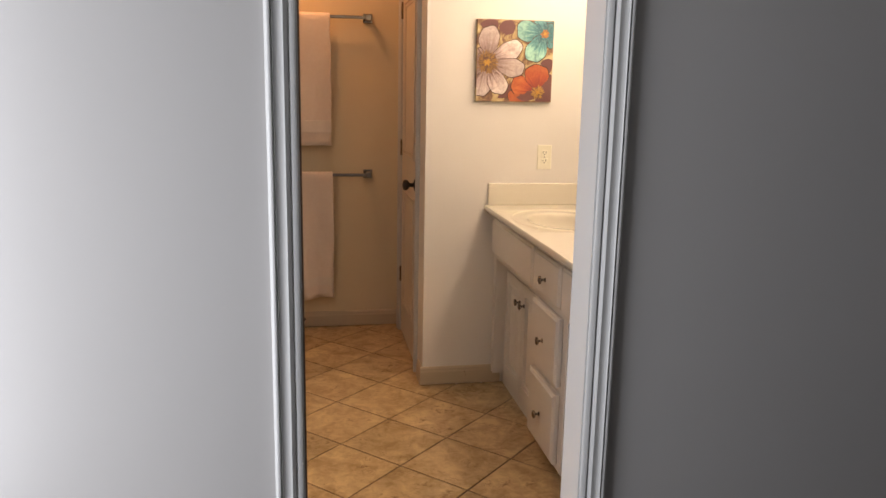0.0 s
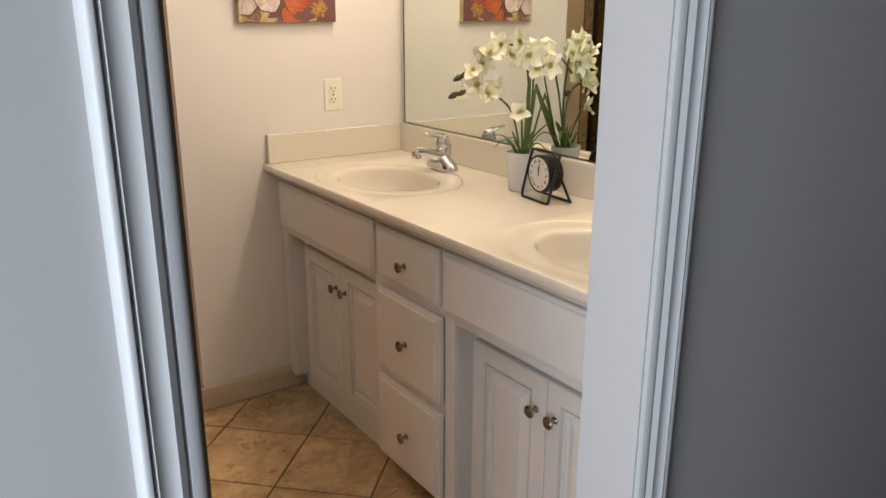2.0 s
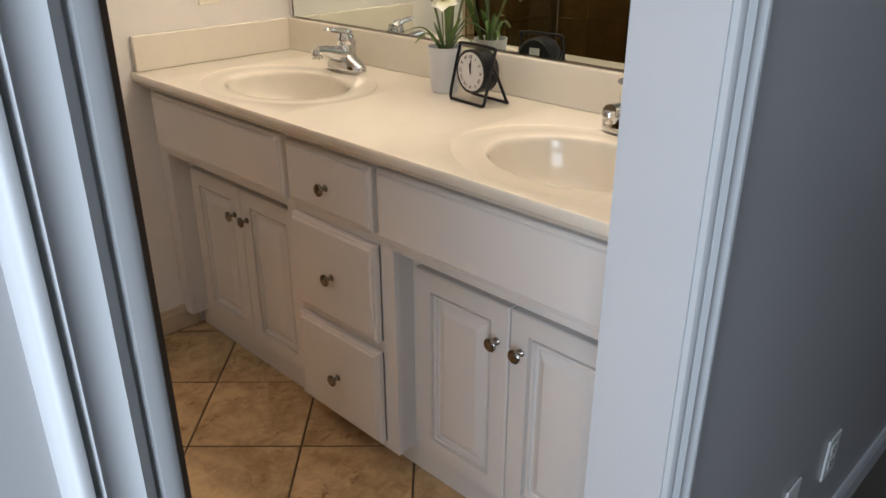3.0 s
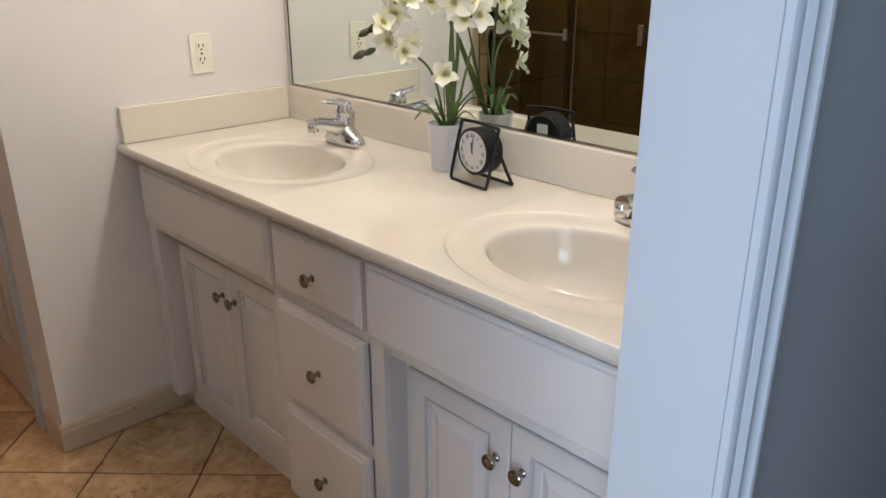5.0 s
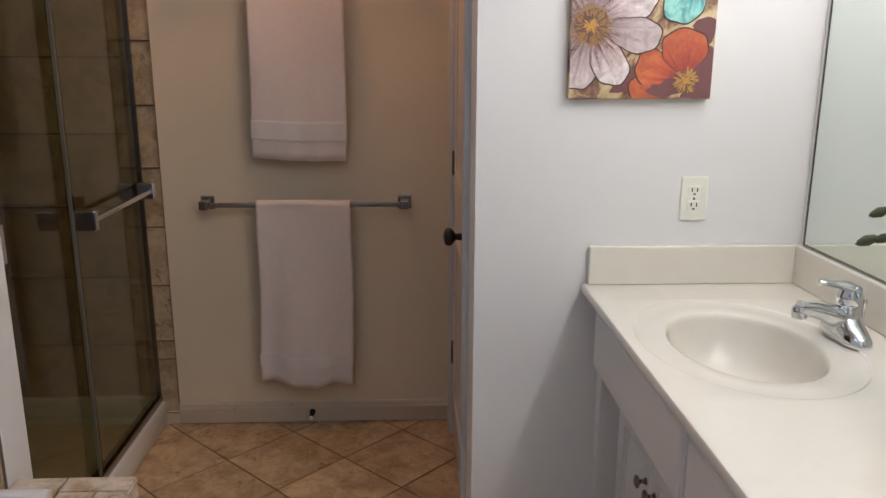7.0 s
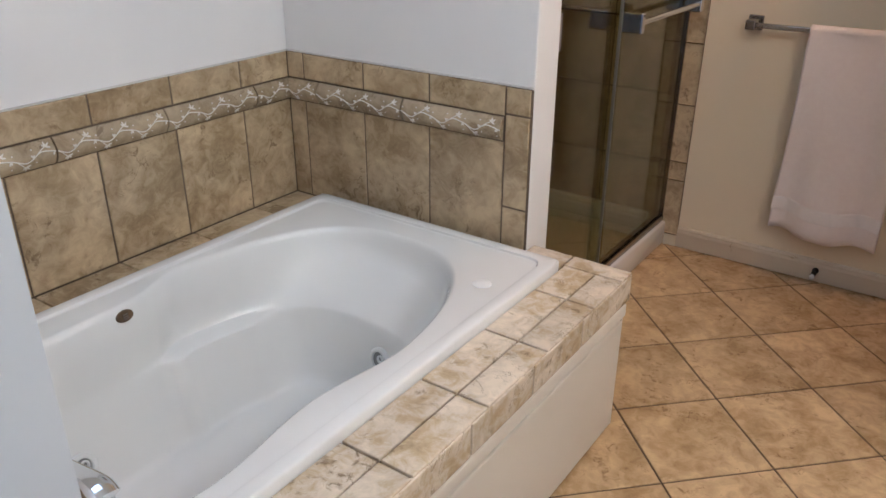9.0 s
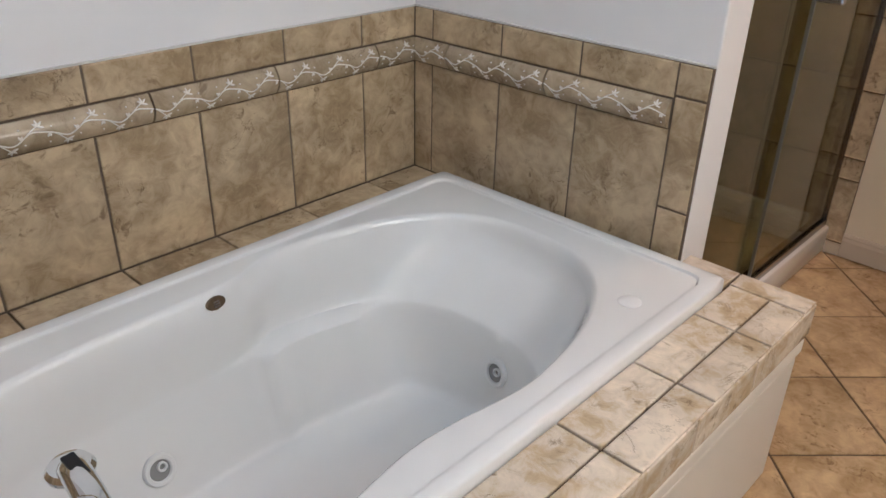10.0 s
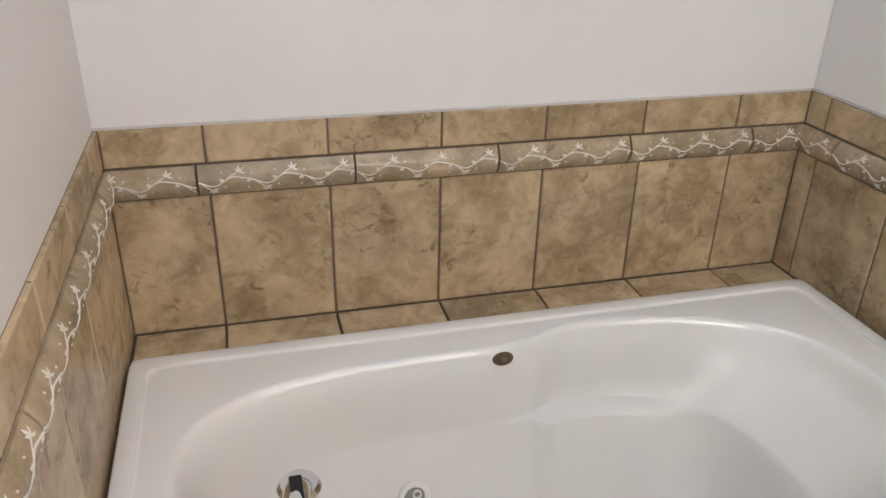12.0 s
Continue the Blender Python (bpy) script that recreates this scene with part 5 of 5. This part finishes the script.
def border_bm(w, h=0.062):
    """A half-round border tile, w long."""
    bm = bmesh.new()
    prof = [(-h / 2, -0.008), (-h / 2, 0.0)] + [(-h / 2 + h * k / 8, 0.002 + 0.015 * math.sin(math.pi * k / 8)) for k in range(9)] + [(h / 2, 0.0), (h / 2, -0.008)]
    rows = [[bm.verts.new((x, y, z)) for y, z in prof] for x in (-w / 2, w / 2)]
    for i in range(len(prof) - 1):
        bm.faces.new((rows[0][i], rows[0][i + 1], rows[1][i + 1], rows[1][i]))
    bm.faces.new(rows[0][::-1])
    bm.faces.new(rows[1])
    bmesh.ops.recalc_face_normals(bm, faces=bm.faces)
    return bm


def vine_bm(u0, u1, h=0.062):
    """The raised vine of one border tile: a waving stem, sprigs of small leaves on both sides, and dots."""
    bm = bmesh.new()
    wave = 0.104

    def lift(v):
        return 0.0022 + 0.015 * math.cos(math.pi * v / h)

    def stem(u):
        return 0.0085 * math.sin(math.tau * u / wave) + 0.002 * math.sin(2 * math.tau * u / wave + 0.7)

    def strand(a, b, off, r):
        a, b = max(a, u0), min(b, u1)
        count = int((b - a) / 0.006)
        if count < 2:
            return
        pts = []
        for i in range(count + 1):
            u = a + (b - a) * i / count
            v = stem(u) + off * (i / count) ** 1.5
            pts.append((u, v, lift(v)))
        tube(pts, r, 6, bm)

    def leaf(u, v, a, length):
        x1 = u + length * math.cos(a)
        if min(u, x1) < u0 + 0.002 or max(u, x1) > u1 - 0.002:
            return
        p = [(u + t * length * math.cos(a), v + t * length * math.sin(a)) for t in (0.0, 0.35, 0.7, 1.0)]
        tube([(x, y, lift(y)) for x, y in p], [0.0006, 0.0026, 0.0022, 0.0004], 6, bm, 0.7)

    strand(u0, u1, 0.0, 0.0016)
    for k in range(int(math.floor(u0 / wave)) - 1, int(math.ceil(u1 / wave)) + 1):
        for phase, side in ((0.06, 1), (0.56, -1)):
            u = (k + phase) * wave
            strand(u - 0.004, u + 0.022, side * 0.011, 0.0012)
            tip = (u + 0.022, stem(min(max(u + 0.022, u0), u1)) + side * 0.009)
            for turn, length in ((-12, 0.012), (38, 0.013), (92, 0.012), (140, 0.010)):
                leaf(tip[0], tip[1], radians(side * turn), length)
            for turn, length in ((-70, 0.008), (-118, 0.009)):
                leaf(u + 0.040, stem(u + 0.040) - side * 0.001, radians(side * turn), length)
            for du, v in ((-0.012, 0.017), (0.046, 0.013)):
                if u0 + 0.004 < u + du < u1 - 0.004:
                    bmesh.ops.create_icosphere(bm, subdivisions=1, radius=0.0021, matrix=Matrix.Translation((u + du, side * v, lift(side * v))))
    return bm


def axes(origin, u, v):
    """A pose whose x runs along u and y along v."""
    u, v = Vector(u), Vector(v)
    w = u.cross(v)
    return Matrix(((u.x, v.x, w.x, origin[0]), (u.y, v.y, w.y, origin[1]), (u.z, v.z, w.z, origin[2]), (0, 0, 0, 1)))


def tiled_band(wall, place, length, joints, border_joints, z0):
    """The tub surround on one wall. place(s, z) gives the pose of a face point s along the wall; joints split the field tiles, border_joints the border."""
    g = 0.0024
    stops = [0.0, *joints, length]
    for k, (a, b) in enumerate(zip(stops, stops[1:])):
        if b - a > 0.012:
            a, b = a + (g if k else 0.0005), b - (g if k < len(stops) - 2 else 0.0005)
            wall_tile(wall, place((a + b) / 2, (z0 + 0.768) / 2), b - a, 0.768 - z0, M_WTILE)
            wall_tile(wall, place((a + b) / 2, 0.8755), b - a, 0.0775 - g, M_WTILE)
    stops = [0.0, *border_joints, length]
    for a, b in zip(stops, stops[1:]):
        if b - a < 0.02:
            continue
        m = place((a + b) / 2, 0.8025)
        ob = part("border_tile", border_bm(b - a - 2 * g), M_BORDER, wall, "", True)
        ob.matrix_basis = m
        half = (b - a) / 2 - g
        part("vine_relief", vine_bm(-half, half), M_RELIEF, ob, "raised white leaf vine", True)


# backing of the surround, a dark bed behind the joints
bed = 0.0065
part("grout_bed", boxes((WEST_X, WEST_X + bed, -1.8445, PART_Y - 0.002, 0.45, 0.913)), M_LGROUT, wall_west)
part("grout_bed", boxes((WEST_X + bed, -2.002, PART_Y - bed, PART_Y, 0.45, 0.913)), M_LGROUT, wall_partition)
SOUTH_F = TUB_S
part("grout_bed", boxes((WEST_X + bed, DECK_X - 0.004, SOUTH_F, SOUTH_F + bed, 0.45, 0.913)), M_LGROUT, wall_south_tub)
face = 0.0095
Y0, Y1 = SOUTH_F + face, PART_Y - face
west_joints = [y - Y0 for y in (-1.648, -1.408, -1.170, -0.936, -0.700, -0.462)]
west_border = [y - Y0 for y in (-1.669, -1.356, -1.045, -0.733, -0.420)]
tiled_band(wall_west, lambda s, z: axes((WEST_X + face, Y0 + s, z), (0, 1, 0), (0, 0, 1)), Y1 - Y0, west_joints, west_border, 0.464)
X0 = WEST_X + face
tiled_band(wall_partition, lambda s, z: axes((X0 + s, PART_Y - face, z), (1, 0, 0), (0, 0, 1)), -2.080 - X0, [x - X0 for x in (-2.787, -2.552, -2.318)], [x - X0 for x in (-2.725, -2.405)], 0.464)
for z0, z1 in ((0.474, 0.590), (0.590, 0.843), (0.843, 0.915)):
    wall_tile(wall_partition, axes((-2.041, PART_Y - face, (z0 + z1) / 2), (1, 0, 0), (0, 0, 1)), 0.070, z1 - z0 - 0.005, M_WTILE)
L = DECK_X - 0.085 - X0
tiled_band(wall_south_tub, lambda s, z: axes((DECK_X - 0.085 - s, SOUTH_F + face, z), (-1, 0, 0), (0, 0, 1)), L, [0.235 * k for k in range(1, 5)], [0.319 * k for k in range(1, 4)], 0.464)
for z0, z1 in ((0.474, 0.590), (0.590, 0.843), (0.843, 0.915)):
    wall_tile(wall_south_tub, axes((DECK_X - 0.045, SOUTH_F + face, (z0 + z1) / 2), (-1, 0, 0), (0, 0, 1)), 0.072, z1 - z0 - 0.005, M_WTILE)

# a bead of caulk along the top of the tiles
M_CAULK = painted("worn_caulk", (0.66, 0.62, 0.57), 0.35, 90, 0.4, 0.25)
part("caulk", boxes((WEST_X, WEST_X + 0.0075, Y0 - 0.009, PART_Y, 0.9135, 0.9175)), M_CAULK, wall_west, "white caulk line")
part("caulk", boxes((WEST_X + 0.0075, -2.003, PART_Y - 0.0085, PART_Y, 0.9155, 0.9190)), M_CAULK, wall_partition, "white caulk line")

# ledge behind the tub, deck in front of it
up = ((1, 0, 0), (0, 1, 0))
ys = [-1.834, -1.648, -1.407, -1.169, -0.932, -0.695, -0.458, PART_Y - 0.010]
for a, b in zip(ys, ys[1:]):
    wall_tile(platform, axes((-2.7725, (a + b) / 2, 0.464), *up), 0.152, b - a - 0.005, M_WTILE)
ys = [-1.834, -1.628, -1.392, -1.155, -0.918, -0.683, -0.455, -0.293]
for a, b in zip(ys, ys[1:]):
    wall_tile(platform, axes((-1.8285, (a + b) / 2, DECK_Z), *up), 0.084, b - a - 0.006, M_DTILE)
    wall_tile(platform, axes((-1.7475, (a + b) / 2, DECK_Z), *up), 0.070, b - a - 0.006, M_DTILE)
edge = [-1.834, -1.690, -1.452, -1.215, -0.978, -0.743, -0.515, -0.231]
for a, b in zip(edge, edge[1:]):
    wall_tile(platform, axes((DECK_X, (a + b) / 2, 0.4385), (0, 1, 0), (0, 0, 1)), b - a - 0.005, 0.072, M_DTILE)
wall_tile(platform, axes((-1.793, -0.2595, DECK_Z), *up), 0.161, 0.060, M_DTILE)
wall_tile(platform, axes((-1.938, -0.2700, DECK_Z), *up), 0.118, 0.080, M_DTILE)
wall_tile(platform, axes((-1.855, DECK_N, 0.4385), (-1, 0, 0), (0, 0, 1)), 0.284, 0.072, M_DTILE)

# shower walls and the tile strip beside the glass
zs = [0.056, 0.291, 0.369, 0.600, 0.836, 1.066, 1.301, 1.535, 1.770, 2.0]
for a, b in zip(zs, zs[1:]):
    wall_tile(wall_north, axes((-2.028, NORTH_Y - 0.009, (a + b) / 2), (-1, 0, 0), (0, 0, 1)), 0.074, b - a - 0.005, M_WTILE)
part("grout_bed", boxes((-2.066, -1.992, NORTH_Y - 0.006, NORTH_Y, 0.05, 2.0)), M_GROUT, wall_north)
part("grout_bed", boxes((WEST_X + 0.006, -2.075, NORTH_Y - 0.006, NORTH_Y, 0.05, 2.05)), M_GROUT, wall_north)
part("grout_bed", boxes((WEST_X, WEST_X + 0.006, -0.150, NORTH_Y - 0.006, 0.05, 2.05)), M_GROUT, wall_west)
part("grout_bed", boxes((WEST_X + 0.006, -2.125, -0.150, -0.144, 0.05, 2.05)), M_GROUT, wall_partition)
for row in range(7):
    z = 0.075 + 0.28 * row + 0.14
    for k in range(4):
        wall_tile(wall_west, axes((WEST_X + 0.009, 0.0 + 0.29 * k, z), (0, 1, 0), (0, 0, 1)), 0.284, 0.274, M_WTILE)
    for k in range(3):
        wall_tile(wall_north, axes((-2.225 - 0.25 * k, NORTH_Y - 0.009, z), (-1, 0, 0), (0, 0, 1)), 0.244, 0.274, M_WTILE)
        wall_tile(wall_partition, axes((-2.26 - 0.25 * k, -0.141, z), (-1, 0, 0), (0, 0, 1)), 0.244, 0.274, M_WTILE)


# diagonal floor tiles
def clip(poly, axis, limit, keep_above):
    out = []
    for p, q in zip(poly, poly[1:] + poly[:1]):
        ip, iq = (p[axis] > limit) == keep_above, (q[axis] > limit) == keep_above
        if ip:
            out.append(p)
        if ip != iq:
            t = (limit - p[axis]) / (q[axis] - p[axis])
            out.append((p[0] + t * (q[0] - p[0]), p[1] + t * (q[1] - p[1])))
    return out


PITCH, GAP = 0.3105, 0.0056
U0, V0 = -0.718, 0.183
r2 = math.sqrt(0.5)
whole = finish("tile", tile_bm([(-PITCH / 2 + GAP / 2, -PITCH / 2 + GAP / 2), (PITCH / 2 - GAP / 2, -PITCH / 2 + GAP / 2), (PITCH / 2 - GAP / 2, PITCH / 2 - GAP / 2), (-PITCH / 2 + GAP / 2, PITCH / 2 - GAP / 2)], 0.003, 0.0016), M_FTILE)
for i in range(-9, 9):
    for j in range(-6, 11):
        u, v = U0 + (i + 0.5) * PITCH, V0 + (j + 0.5) * PITCH
        x, y = (u - v) * r2, (u + v) * r2
        poly = [(x + d * r2 * (a - b), y + d * r2 * (a + b)) for d in (PITCH / 2 - GAP / 2,) for a, b in ((-1, -1), (1, -1), (1, 1), (-1, 1))]
        cut = poly
        for axis, limit, above in ((0, -2.06, True), (0, -0.44, False), (1, -1.865, True), (1, NORTH_Y, False)):
            cut = clip(cut, axis, limit, above) if len(cut) > 2 else []
        if len(cut) < 3 or (x < -1.95 and y < -0.4) or (x > -0.65 and y > 0.25):
            continue
        size = sum(p[0] * q[1] - q[0] * p[1] for p, q in zip(cut, cut[1:] + cut[:1])) / 2
        if abs(size) < 0.0006:
            continue
        if len(cut) == 4 and all((Vector(a) - Vector(b)).length < 1e-6 for a, b in zip(cut, poly)):
            ob = new("tile", whole)
            ob.matrix_basis = pose(x, y, 0, 0, 0, 45 + 90 * random.randrange(4))
        else:
            clean = [p for k, p in enumerate(cut) if (Vector(p) - Vector(cut[k - 1])).length > 0.004]
            if len(clean) < 3:
                continue
            ob = new("tile", finish("tile", tile_bm([(px - x, py - y) for px, py in clean], 0.003, 0.0016), M_FTILE))
            ob.matrix_basis = pose(x, y, 0)
        ob.parent = floor
